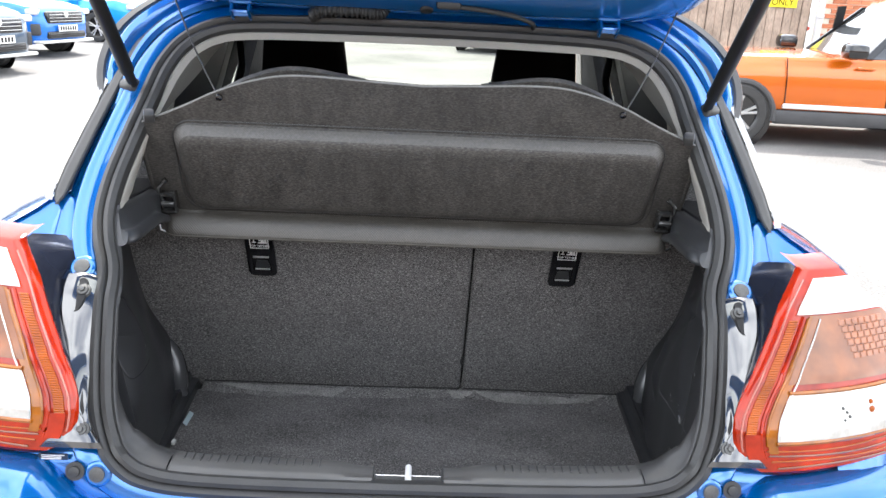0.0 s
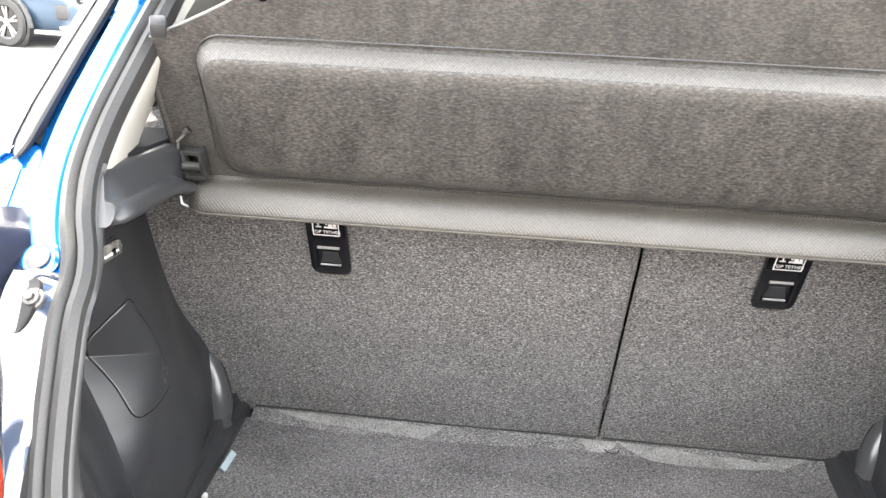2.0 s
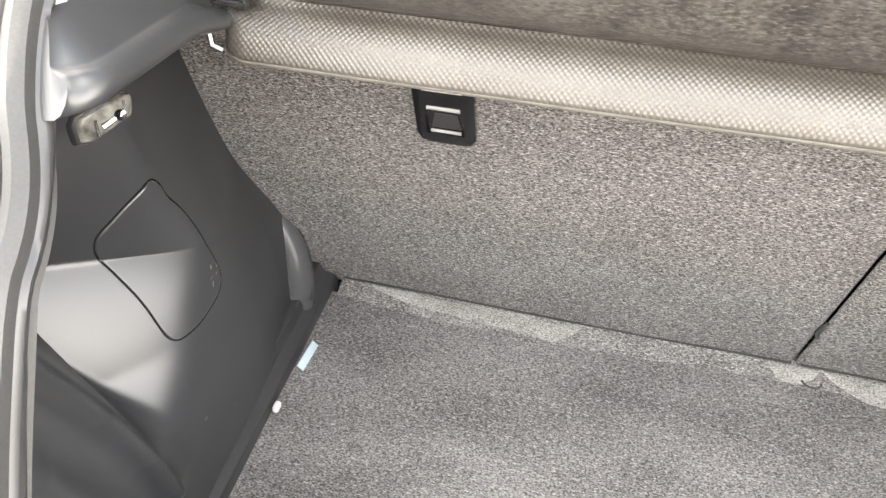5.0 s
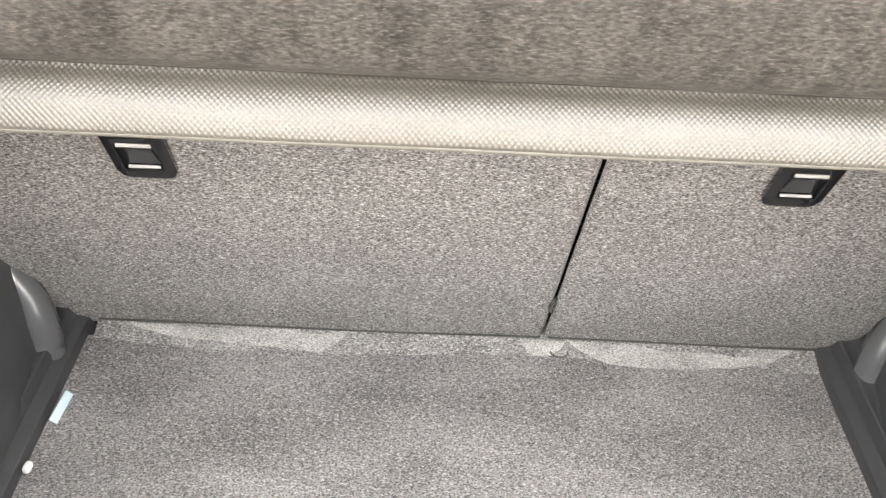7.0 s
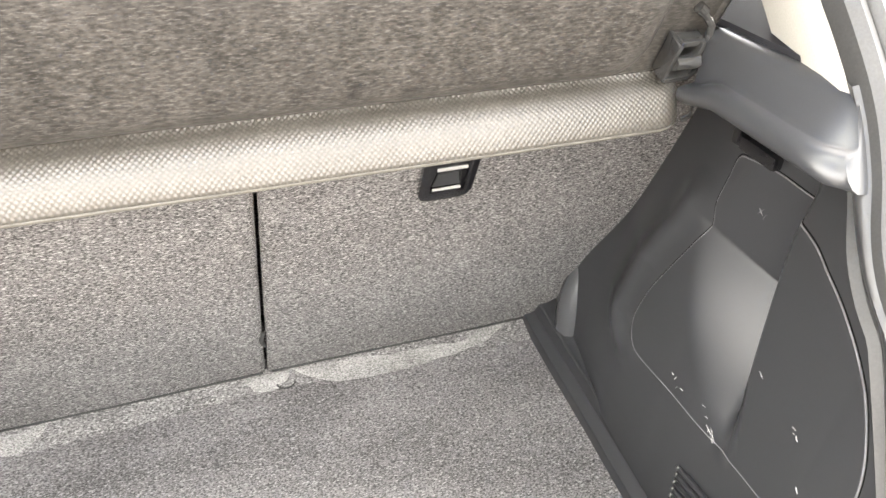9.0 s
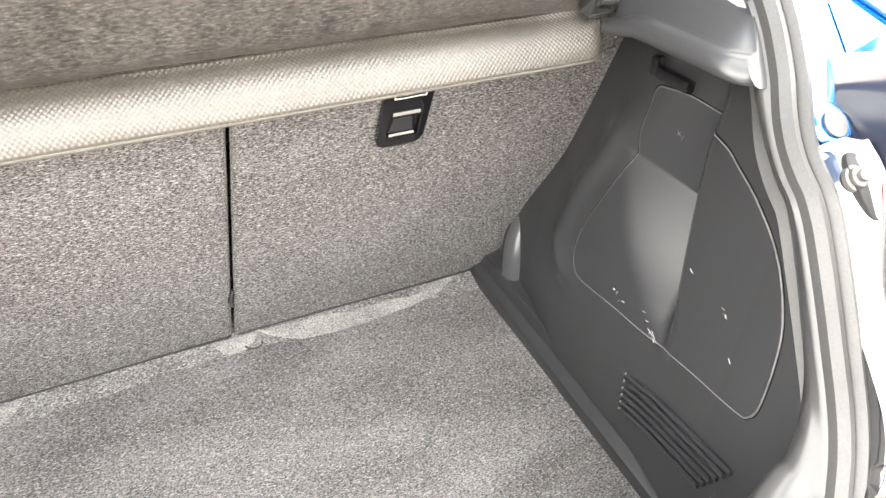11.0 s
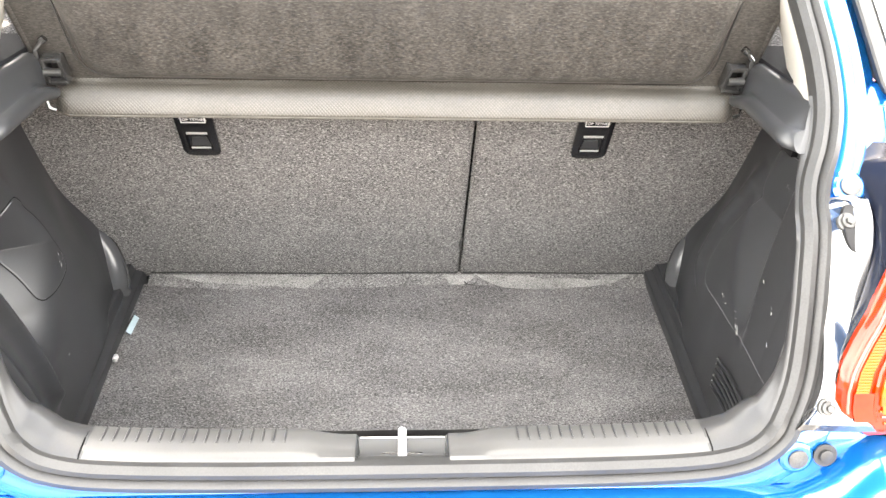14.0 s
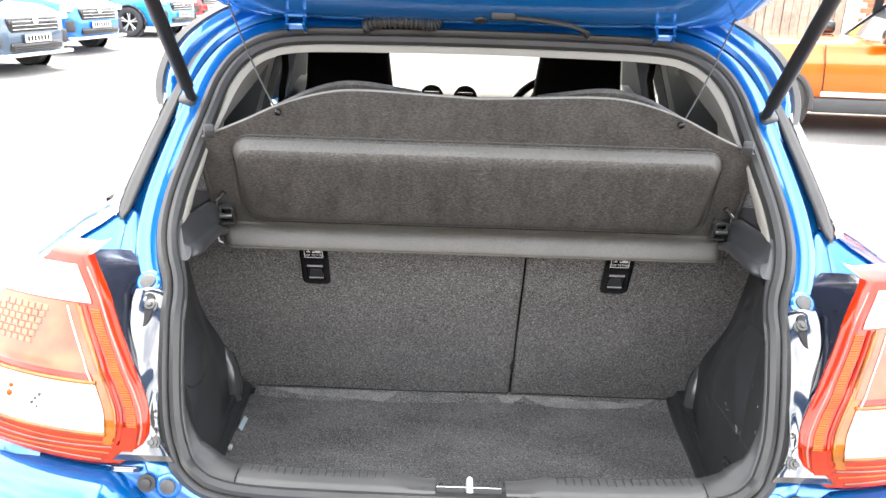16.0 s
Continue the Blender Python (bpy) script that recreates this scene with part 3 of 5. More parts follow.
rows = []
xs = np.linspace(-0.505, 0.505, 90)
for k in range(8):
    f = k / 7
    rows.append([(x, flap_edge(x) + (0.632 - flap_edge(x)) * f, FLOOR_Z(flap_edge(x)) + 0.0005 + 0.003 * min(1, 5 * f) + 0.020 * f ** 1.5 + 0.002 * noise.noise((x * 14, f * 3, 5))) for x in xs])
part("carpet_flap", loft(rows), FLAPFELT, carpet, "strip of carpet below the seat backs")
for x0, x1, deep in ((-0.46, -0.157, 0.034), (0.15, 0.47, 0.036), (0.085, 0.150, 0.022)):
    rows = []
    for k in range(41):
        f = k / 40
        x = x0 + (x1 - x0) * f
        far = 0.6085
        near = far - deep * min(1, 6 * f, 9 * (1 - f)) ** 0.7 * (0.35 + 0.65 * (f if x0 < 0 else math.sin(math.pi * min(1, 0.15 + 0.85 * f)))) - 0.002 + 0.003 * noise.noise((x * 30, 1, 4))
        rows.append([(x, near + (far - near) * j / 5, FLOOR_Z(near) + 0.0028 + 0.002 * math.sin(math.pi * j / 5) + (0.018 * ((near + (far - near) * j / 5 - 0.575) / 0.057) ** 1.5 if near + (far - near) * j / 5 > 0.575 else 0)) for j in range(6)])
    part("worn_patch", loft(rows), STEPFELT, carpet, "lighter worn patch of carpet")
# shade in the carpet's creases and notch, drawn as thin dark tubes
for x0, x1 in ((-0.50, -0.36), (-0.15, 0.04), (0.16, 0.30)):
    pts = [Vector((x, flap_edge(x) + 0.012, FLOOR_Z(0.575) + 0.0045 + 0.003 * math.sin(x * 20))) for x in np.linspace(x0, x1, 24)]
    part("carpet_crease_shade", tube(pts, 0.0009, 5), SHADE_LINE, carpet)
part("carpet_notch_shade", tube([Vector((0.139 + 0.012 * math.cos(a), 0.590 + 0.010 * math.sin(a), FLOOR_Z(0.59) + 0.006)) for a in np.linspace(math.pi, 2 * math.pi, 9)], 0.0011, 5), SHADE_LINE, carpet)

# ---- rear seat backs ----
SEAT_AXIS = Vector((0, -0.381, 0.924))
SEAT_FOOT = Vector((0, 0.612, 0.548))
SEAT_N = Vector((0, -0.924, -0.381))


def seat_at(u, v, h=0.0):
    """Across u, up the seat back v, and h out of it towards the boot."""
    return SEAT_FOOT + Vector((u, 0, 0)) + SEAT_AXIS * v + SEAT_N * h


rear_seat = thing("rear_seat", (0, 0.75, 0.3), "split rear seat with dark speckled carpet on its upright backs", "car seat")


ANCHOR = mat("pale_satin_bar", (0.26, 0.26, 0.255), 0.35, 0, 0.1, 40)


def seat_back(u0, u1, tether_u):
    rows = []
    n = 24
    us = [u0 + 0.002, u0 + 0.004, u0 + 0.010] + list(np.linspace(u0 + 0.02, u1 - 0.02, n)) + [u1 - 0.010, u1 - 0.004, u1 - 0.002]
    vs = [-0.012, -0.006, 0.004, 0.014] + list(np.linspace(0.03, 0.60, 18))
    for v in vs:
        r = []
        for u in us:
            e = min(u - u0, u1 - u)
            h = -0.010 * max(0, 1 - e / 0.008) ** 2 - 0.008 * max(0, (0.008 - v) / 0.02) ** 2
            h += 0.0025 * noise.noise((u * 5, v * 5, 2))
            r.append(seat_at(u, v, h))
        rows.append(r)
    back_rows = [[seat_at(u, v, -0.10) for u in us] for v in (vs[-1], vs[0])]
    back = part("seat_back", loft(rows + back_rows, False, True), SEATFELT, rear_seat)
    # top tether plate
    lift = 0.050
    w, top, bot = 0.0295, 0.445, 0.322
    hole_t, hole_b, hw = 0.372, 0.338, 0.019
    at = lambda u, v, h=0.0: seat_at(tether_u + u, v + lift, h)
    out = smooth_line([(-w, top), (w, top), (w, bot + 0.012), (w - 0.004, bot + 0.003), (w - 0.012, bot), (-w + 0.012, bot), (-w + 0.004, bot + 0.003), (-w, bot + 0.012)], 1, True)
    bm = loft([[at(u, v, 0) for u, v in out], [at(u, v, 0.006) for u, v in out], [at(u * 0.9, v + (0.003 if v < 0.35 else -0.003), 0.008) for u, v in out],
               [at(max(min(u, hw), -hw), max(min(v, hole_t), hole_b), 0.0075) for u, v in out],
               [at(max(min(u, hw - 0.002), -hw + 0.002), max(min(v, hole_t - 0.003), hole_b + 0.002), -0.004) for u, v in out]], True)
    plate = part("tether_plate", bm, GLOSS_BLACK, back, "black plastic top-tether anchor plate", True)
    part("tether_cavity", prism([(-hw, hole_b), (hw, hole_b), (hw, hole_t), (-hw, hole_t)], -0.003, 0.0015, lambda u, v, h: at(u, v, h)), GLOSS_BLACK, back)
    part("anchor_bar", tube([at(-0.016, 0.376, 0.0068), at(0.016, 0.376, 0.0068)], 0.0026), ANCHOR, back, "bright anchor bar")
    # light on the slot's sloping face, put in as a lighter grey plane
    part("slot_ramp_lit", prism([(-0.015, hole_b + 0.004), (0.015, hole_b + 0.004), (0.011, 0.362), (-0.011, 0.362)], 0.0016, 0.0030, lambda u, v, h: at(u, v, h)), TRIM, back)
    part("slot_edge", tube([at(-0.015, 0.341, 0.006), at(0.015, 0.341, 0.006)], 0.0016), ANCHOR, back)
    # printed label
    bm = bmesh.new()
    for a, b2, c, d in ((-0.019, 0.394, 0.019, 0.3955), (-0.019, 0.430, 0.019, 0.4315), (-0.019, 0.394, -0.0175, 0.4315), (0.0175, 0.394, 0.019, 0.4315),
                        (-0.002, 0.408, 0.016, 0.411), (0.004, 0.411, 0.010, 0.427), (-0.014, 0.409, -0.006, 0.411), (-0.011, 0.409, -0.009, 0.426),
                        (0.000, 0.414, 0.003, 0.422), (0.011, 0.412, 0.015, 0.420)):
        b2, d = b2 + 0.006, d + 0.006
        prism([(a, b2), (c, b2), (c, d), (a, d)], 0.0083, 0.0088, lambda u, v, h: at(u, v, h), bm)
    part("label_frame", bm, GREYTEXT, back, "pale printed anchor symbol in a frame")
    cu = bpy.data.curves.new("label_text", "FONT")
    cu.body, cu.size, cu.align_x, cu.extrude = "TOP TETHER", 0.0072, "CENTER", 0.0002
    tx = new("label_text", cu)
    cu.materials.append(GREYTEXT)
    m = Matrix((Vector((1, 0, 0)), SEAT_AXIS, SEAT_N)).transposed().to_4x4()
    m.translation = at(0, 0.4045, 0.0086) - BASE[rear_seat]
    tx.parent, tx.matrix_basis = back, m
    return back


SPLIT = 0.117
# dark tubes stand for the shade at the seat gap and foot welt
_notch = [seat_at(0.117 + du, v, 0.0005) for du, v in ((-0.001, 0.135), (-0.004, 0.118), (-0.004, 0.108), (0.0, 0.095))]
part("seat_gap_shade", tube(_notch, [0.002, 0.0032, 0.0032, 0.002], 6), SHADE_LINE, rear_seat)
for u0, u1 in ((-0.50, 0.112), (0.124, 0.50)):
    part("seat_welt_shade", tube([seat_at(u, 0.0125 + 0.002 * math.sin(u * 11), 0.0008) for u in np.linspace(u0, u1, 30)], 0.0017, 6), SHADE_LINE, rear_seat)
seat_back(-0.63, SPLIT, -0.322)
seat_back(SPLIT, 0.63, 0.308)

# ---- parcel shelf, tilted up on its cords ----
FOLD = Vector((0, 0.362, 1.055))
SHELF_UP = Vector((0, -0.36, 0.933))
SHELF_N = Vector((0, -0.933, -0.36))
shelf = thing("parcel_shelf", (0, 0.35, 1.05), "dark felt parcel shelf with a raised pad, tilted up on cords", "parcel shelf")


def shelf_at(u, v, h=0.0):
    """Across u, up v, and h towards the back of the car."""
    return FOLD + Vector((u, 0, 0)) + SHELF_UP * v - SHELF_N * h


TOP = [(0, 0.283), (0.10, 0.288), (0.18, 0.292), (0.24, 0.290), (0.30, 0.276), (0.355, 0.255), (0.41, 0.227), (0.466, 0.201), (0.502, 0.186)]
half = smooth_line(TOP, 5)
top_edge = [(-p[0], p[1]) for p in half[::-1]] + [(p[0], p[1]) for p in half[1:]]
for u0, u1 in ((-0.36, -0.10), (0.10, 0.36)):
    rows = []
    for k in range(17):
        f = k / 16
        u = u0 + (u1 - u0) * f
        v = float(np.interp(abs(u), [p[0] for p in half], [p[1] for p in half]))
        rise = 0.017 * math.sin(math.pi * f) - 0.006
        lo = v - 0.014
        rows.append([shelf_at(u, lo, 0.012), shelf_at(u, lo + (rise + 0.012) * 0.85, 0.014), shelf_at(u, lo + rise + 0.012, 0.022), shelf_at(u, lo + (rise + 0.012) * 0.6, 0.034), shelf_at(u, lo - 0.02, 0.040)])
    part("felt_hump", loft(rows), SHELFFELT, shelf, "soft grey felt hump along the top")
rows = []
for f in [0.0, 0.02] + list(np.linspace(0.06, 0.97, 16)) + [1.0]:
    rows.append([shelf_at(u * (1 - 0.012 * (1 - f)), f * v) for u, v in top_edge])
rim = [shelf_at(u, v + 0.003, 0.004) for u, v in top_edge]
rows += [rim, [shelf_at(u, v, 0.010) for u, v in top_edge], [shelf_at(u * 0.99, 0, 0.010) for u, v in top_edge]]
part("shelf_panel", loft(rows, False, True), SHELFFELT, shelf)
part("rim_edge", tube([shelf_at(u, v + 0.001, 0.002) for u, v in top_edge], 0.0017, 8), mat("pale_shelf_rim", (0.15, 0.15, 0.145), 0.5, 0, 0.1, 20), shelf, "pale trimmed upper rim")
for sgn in (1, -1):
    side_edge = [shelf_at(sgn * 0.502 * (1 - 0.012 * (1 - f)) - sgn * 0.001, 0.186 * f, 0.003) for f in np.linspace(0.12, 1.0, 14)]
    part("side_roll", tube(side_edge, 0.0052, 10), SHELFFELT, shelf, "rolled felt side edge")
# raised pad
def round_rect(hw, hh, r, n=8):
    out = []
    for cx, cy, a0 in ((hw - r, hh - r, 0), (-hw + r, hh - r, 90), (-hw + r, -hh + r, 180), (hw - r, -hh + r, 270)):
        out += [(cx + r * math.cos(radians(a0 + 90 * k / n)), cy + r * math.sin(radians(a0 + 90 * k / n))) for k in range(n + 1)]
    return out


def pad_ring(d, h):
    return [shelf_at(u * (1.0 + 0.012 * v / 0.09), 0.104 + v, h * 1.15) for u, v in round_rect(0.437 - d * 0.8, 0.092 - d * 0.8, max(0.035 - d * 0.4, 0.006))]


rows = [pad_ring(d, h) for d, h in ((-0.004, 0.004), (0.0, 0.0), (0.003, -0.005), (0.007, -0.0105), (0.012, -0.0155), (0.018, -0.0195), (0.025, -0.0220), (0.034, -0.0233), (0.045, -0.0238))]
bm = loft(rows, True)
bm.verts.ensure_lookup_table()
bm.faces.new(bm.verts[len(bm.verts) - len(rows[-1]):])
part("pad", bm, SHELFFELT, shelf, "raised padded panel with a rounded edge")
part("pad_edge", loft([pad_ring(d, h - 0.0005)[:18] for d, h in ((0.003, -0.005), (0.007, -0.0105), (0.012, -0.0155), (0.017, -0.0189))]), PADMESH_LIT, shelf, "dimpled upper edge of the pad, lightened for its highlight")
part("pad_seam", tube([shelf_at(u, 0.104 + v, -0.0005) for u, v in round_rect(0.441, 0.096, 0.038)], 0.0012, 5, None, True), RUBBER, shelf)
# folded front ledge
LIP = [(0.370, 1.066), (0.3665, 1.0590), (0.3645, 1.0578), (0.3620, 1.0585), (0.3597, 1.0580), (0.3580, 1.0558), (0.3560, 1.0535), (0.3530, 1.0522), (0.3490, 1.0500), (0.3450, 1.0470), (0.3412, 1.0433), (0.3380, 1.0393),
       (0.3350, 1.0346), (0.3325, 1.0295), (0.3306, 1.0245), (0.3294, 1.0200), (0.3292, 1.0172), (0.3305, 1.0150), (0.3340, 1.0140), (0.3430, 1.0160), (0.368, 1.045)]
us = np.concatenate(([-0.4785, -0.4775, -0.4755, -0.472, -0.467, -0.461, -0.455], np.linspace(-0.448, 0.448, 56), [0.455, 0.461, 0.467, 0.472, 0.4755, 0.4775, 0.4785]))


def ledge_point(u, y, z, k):
    """The ledge's section at u: its ends curl over, its front corners are round and a bead runs along each end."""
    e = max(0.0, abs(u) - 0.455) / 0.0235
    front = min(1, max(0, (0.356 - y) / 0.025))
    bead = 0.0028 * math.exp(-((abs(u) - 0.465) / 0.006) ** 2) * front
    curl = 1 - math.sqrt(max(0.0, 1 - e * e))
    top = 1 if k < 15 else 0
    return (u, y + front * 0.016 * curl + 0.001 * noise.noise((u * 9, k * 0.2, 7)), z + top * (bead - 0.004 * curl) + front * 0.010 * curl)


rows = [[ledge_point(u, y, z, k) for u in us] for k, (y, z) in enumerate(LIP)]
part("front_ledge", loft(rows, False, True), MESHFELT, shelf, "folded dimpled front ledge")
part("ledge_binding", tube([ledge_point(u, 0.3312, 1.0150, 15) for u in us], 0.0022, 8), mat("pale_binding", (0.062, 0.058, 0.050), 0.6, 0, 0.2, 60, 0.2, 700), shelf, "pale beige binding along the ledge's lower edge")


# dark tube put in for the shadow between pad and ledge
part("fold_shade", tube([(u, 0.3668, 1.0608) for u in np.linspace(-0.462, 0.462, 20)], 0.0028, 8), RUBBER, shelf, "shade in the fold between panel and ledge, as a dark tube")
part("seat_flap", loft([[(u, y, z) for u in np.linspace(-0.49, 0.49, 12)] for y, z in ((0.363, 1.050), (0.40, 1.060), (0.45, 1.068), (0.45, 1.062), (0.40, 1.054), (0.363, 1.044))], False, True), SHELFFELT, shelf, "felt flap lying against the seat backs")


CLIP = mat("satin_dark_clip", (0.06, 0.06, 0.06), 0.12, 0.6, 0.1, 30, coat=0.5, spec=0.8)


def hinge(side):
    at = lambda u, v, h=0.0: shelf_at(side * u, v, h)
    turn = Matrix((Vector((1, 0, 0)), SHELF_UP, SHELF_N)).transposed()
    bm = bmesh.new()
    for du, dv, w, h, d in ((-0.0115, 0.030, 0.005, 0.040, 0.020), (0.0115, 0.030, 0.005, 0.040, 0.018), (0.0, 0.0125, 0.026, 0.006, 0.022), (0.0, 0.0475, 0.020, 0.006, 0.014)):
        box(at(0.466 + du, dv, -0.012), (w, h, d), 0.0015, turn, 2, bm)
    tube([at(0.455, 0.032, -0.022), at(0.478, 0.032, -0.022)], 0.0062, 14, bm)
    box(at(0.466, 0.022, -0.010), (0.014, 0.010, 0.008), 0.002, turn, 2, bm)
    tube([at(0.481, 0.006, -0.016), at(0.487, 0.028, -0.020), at(0.483, 0.060, -0.012), at(0.474, 0.070, -0.006)], 0.0034, 8, bm)
    tube([at(0.474, 0.070, -0.006), at(0.468, 0.074, -0.004)], 0.0050, 10, bm)
    part("hinge_clip", bm, CLIP, shelf, "dark shiny plastic hinge clip")
    part("lip_hook", tube([(side * 0.478, 0.336, 1.044), (side * 0.486, 0.332, 1.036), (side * 0.484, 0.330, 1.026), (side * 0.476, 0.332, 1.022)], 0.003, 6), CLIP, shelf)
    part("corner_peg", box(shelf_at(side * 0.472, 0.210, -0.008), (0.018, 0.020, 0.018), 0.003, Euler((0.5, 0, -0.4 * side)).to_matrix()), mat("grey_peg", (0.035, 0.035, 0.035), 0.45, 0, 0.1, 30), shelf, "grey rubber corner buffer")
    part("cord_eyelet", disc(shelf_at(side * 0.347, 0.250, -0.002), SHELF_N, 0.006, 0.006, 12, 0.001), GLOSS_BLACK, shelf)


for side in (1, -1):
    hinge(side)


# ---- fittings of the boot sides ----
def side_at(side):
    out = 0.008 if side < 0 else 0.0
    return lambda y, z, h=0.0: Vector((side * (half_width(y, z, side) + out + h), y, z))


part("access_lid", patch(lid_line, side_at(-1), ((0.012, 0.003), (0.016, 0.0004), (0.026, -0.0009), (0.045, -0.0012)), 60), TRIM, trims[-1], "dished access lid in the side trim")
part("lid_groove", tube([side_at(-1)(y, z, 0.0004) for y, z in lid_line], 0.0010, 6, None, True), GAP, trims[-1])
panel_at = side_at(1)
part("access_panel", patch(panel_line, panel_at, ((0.006, 0.003), (0.008, 0.0002), (0.013, -0.0012), (0.022, -0.0016)), 90), TRIM, trims[1], "large dark access panel with a dished grip")
part("panel_groove", tube([panel_at(y, z, 0.0002) for y, z in panel_line], 0.0008, 6, None, True), GAP, trims[1])
# pale tube stands for the panel's bevel catching the light
part("panel_rim_highlight", tube([panel_at(y, z, -0.0006) for y, z in [(0.2 + (y - 0.2) * 0.988, 0.8 + (z - 0.8) * 0.988) for y, z in panel_line]], 0.0009, 6, None, True), mat("lit_bevel_rim", (0.13, 0.13, 0.135), 0.35, 0, 0.3, 60), trims[1], "pale line painted for light on the access panel's bevel")
part("panel_catch", box(side_at(1)(0.315, 0.985, -0.010), (0.012, 0.05, 0.014), 0.003, None, 2, box(side_at(1)(0.345, 0.990, -0.012), (0.012, 0.012, 0.022), 0.003)), GLOSS_BLACK, trims[1])
for k in range(6):
    f = k / 5
    a, b = (0.240 - 0.003 * f, 0.642 - 0.056 * f), (0.050 + 0.034 * f, 0.686 - 0.062 * f)
    pts = [side_at(1)(a[0] + (b[0] - a[0]) * j / 8, a[1] + (b[1] - a[1]) * j / 8, -0.002) for j in range(9)]
    part("vent_slat", tube(pts, [0.0026] + [0.0032] * 8, 8), TRIM, trims[1])
    part("slat_tip", disc(pts[0] + Vector((0, 0.001, 0)), (-0.6, 0.6, 0.3), 0.0030, 0.003, 10, 0.001), BOLT, trims[1])
lamp_at = side_at(-1)
lens_line = [(0.279, 0.963), (0.280, 0.947), (0.286, 0.946), (0.323, 0.956), (0.328, 0.963), (0.329, 0.972), (0.319, 0.976), (0.282, 0.970)]
boot_lamp = part("boot_lamp", patch([(0.304 + (y - 0.304) * 1.10, 0.961 + (z - 0.961) * 1.16) for y, z in lens_line], lamp_at, ((0, 0.0), (0.01, -0.004), (0.03, -0.005)), 3), TRIM, trims[-1], "small boot lamp with a clear lens")
part("lens", patch(lens_line, lamp_at, ((0, -0.003), (0.02, -0.0075), (0.06, -0.009)), 4), mat("clear_lens", (0.20, 0.195, 0.18), 0.10, 0.3, 0.6, 90, coat=1.0), boot_lamp, "clear ribbed lens")
for y, z in ((0.290, 0.957), (0.316, 0.964)):
    part("lens_frame", box(lamp_at(y, z, -0.0085), (0.003, 0.003, 0.016), 0.001), METAL, boot_lamp)
part("bulb", tube([lamp_at(0.293, 0.957, -0.0095), lamp_at(0.313, 0.963, -0.0095)], 0.0030, 8), METAL, boot_lamp)
part("bulb_holder", disc(lamp_at(0.308, 0.962, -0.007), (1, 0, 0), 0.005, 0.004, 12, 0.001), GLOSS_BLACK, boot_lamp)
part("floor_tag", box((-0.500, 0.464, FLOOR_Z(0.464) + 0.009), (0.011, 0.046, 0.002), 0.0006, Euler((0.09, 0.75, 0)).to_matrix()), TAGBLUE, trims[-1], "pale blue paper tag")
part("floor_clip", box((-0.506, 0.378, FLOOR_Z(0.378) + 0.010), (0.008, 0.014, 0.010), 0.003), WHITEP, trims[-1])
rng = random.Random(5)
SCUFF = mat("pale_scuff", (0.26, 0.26, 0.255), 0.8, 0, 0.2, 60)
for y, z in ((0.289, 0.732), (0.275, 0.729), (0.295, 0.733), (0.283, 0.724), (0.222, 0.722), (0.217, 0.720), (0.213, 0.719), (0.219, 0.727), (0.189, 0.831), (0.129, 0.825), (0.131, 0.829), (0.231, 0.733), (0.10, 0.79), (0.24, 0.74)):
    ang = rng.uniform(0, 3.1)
    d = Vector((math.cos(ang), math.sin(ang))) * rng.uniform(0.0006, 0.0028)
    part("scuff_mark", tube([panel_at(y - d.x, z - d.y, -0.0019), panel_at(y + d.x, z + d.y, -0.0019)], rng.uniform(0.0002, 0.0007), 4), SCUFF, trims[1])
FAINT = mat("faint_scuff", (0.11, 0.11, 0.112), 0.7, 0, 0.2, 60)
for y0, z0, y1, z1, r, m in ((0.227, 0.7265, 0.216, 0.7225, 0.0006, SCUFF), (0.2205, 0.7275, 0.2085, 0.7195, 0.0005, SCUFF), (0.126, 0.8265, 0.122, 0.8235, 0.0008, SCUFF), (0.194, 0.8325, 0.187, 0.8300, 0.0005, SCUFF),
                             (0.306, 0.928, 0.300, 0.922, 0.0006, FAINT), (0.301, 0.929, 0.306, 0.921, 0.0005, FAINT), (0.297, 0.925, 0.299, 0.918, 0.0005, FAINT)):
    part("scuff_mark", tube([panel_at(y0, z0, -0.0019), panel_at((y0 + y1) / 2 + 0.0006, (z0 + z1) / 2, -0.0020), panel_at(y1, z1, -0.0019)], [r * 0.4, r, r * 0.3], 5), m, trims[1])
for y, z in ((0.355, 0.770), (0.350, 0.764), (0.340, 0.766), (0.339, 0.759), (0.346, 0.775), (0.262, 0.643), (0.317, 0.602)):
    ang = rng.uniform(0, 3.1)
    d = Vector((math.cos(ang), math.sin(ang))) * rng.uniform(0.001, 0.003)
    part("scuff_mark", tube([side_at(-1)(y - d.x, z - d.y, -0.0014), side_at(-1)(y + d.x, z + d.y, -0.0014)], rng.uniform(0.0002, 0.0004), 4), SCUFF, trims[-1])

DARK_DISH = mat("matt_black_plastic", (0.022, 0.022, 0.023), 0.4, 0, 0.1, 30, spec=0.2)
FILLER = mat("lacquered_black_panel", (0.020, 0.020, 0.021), 0.08, 0, 0.1, 12, spec=0.9, coat=1.0, coat_ior=1.9)
DARK_GLOSS = mat("navy_black_lacquer", (0.009, 0.011, 0.019), 0.18, 0, 0.1, 30, spec=0.25, coat=0.1)


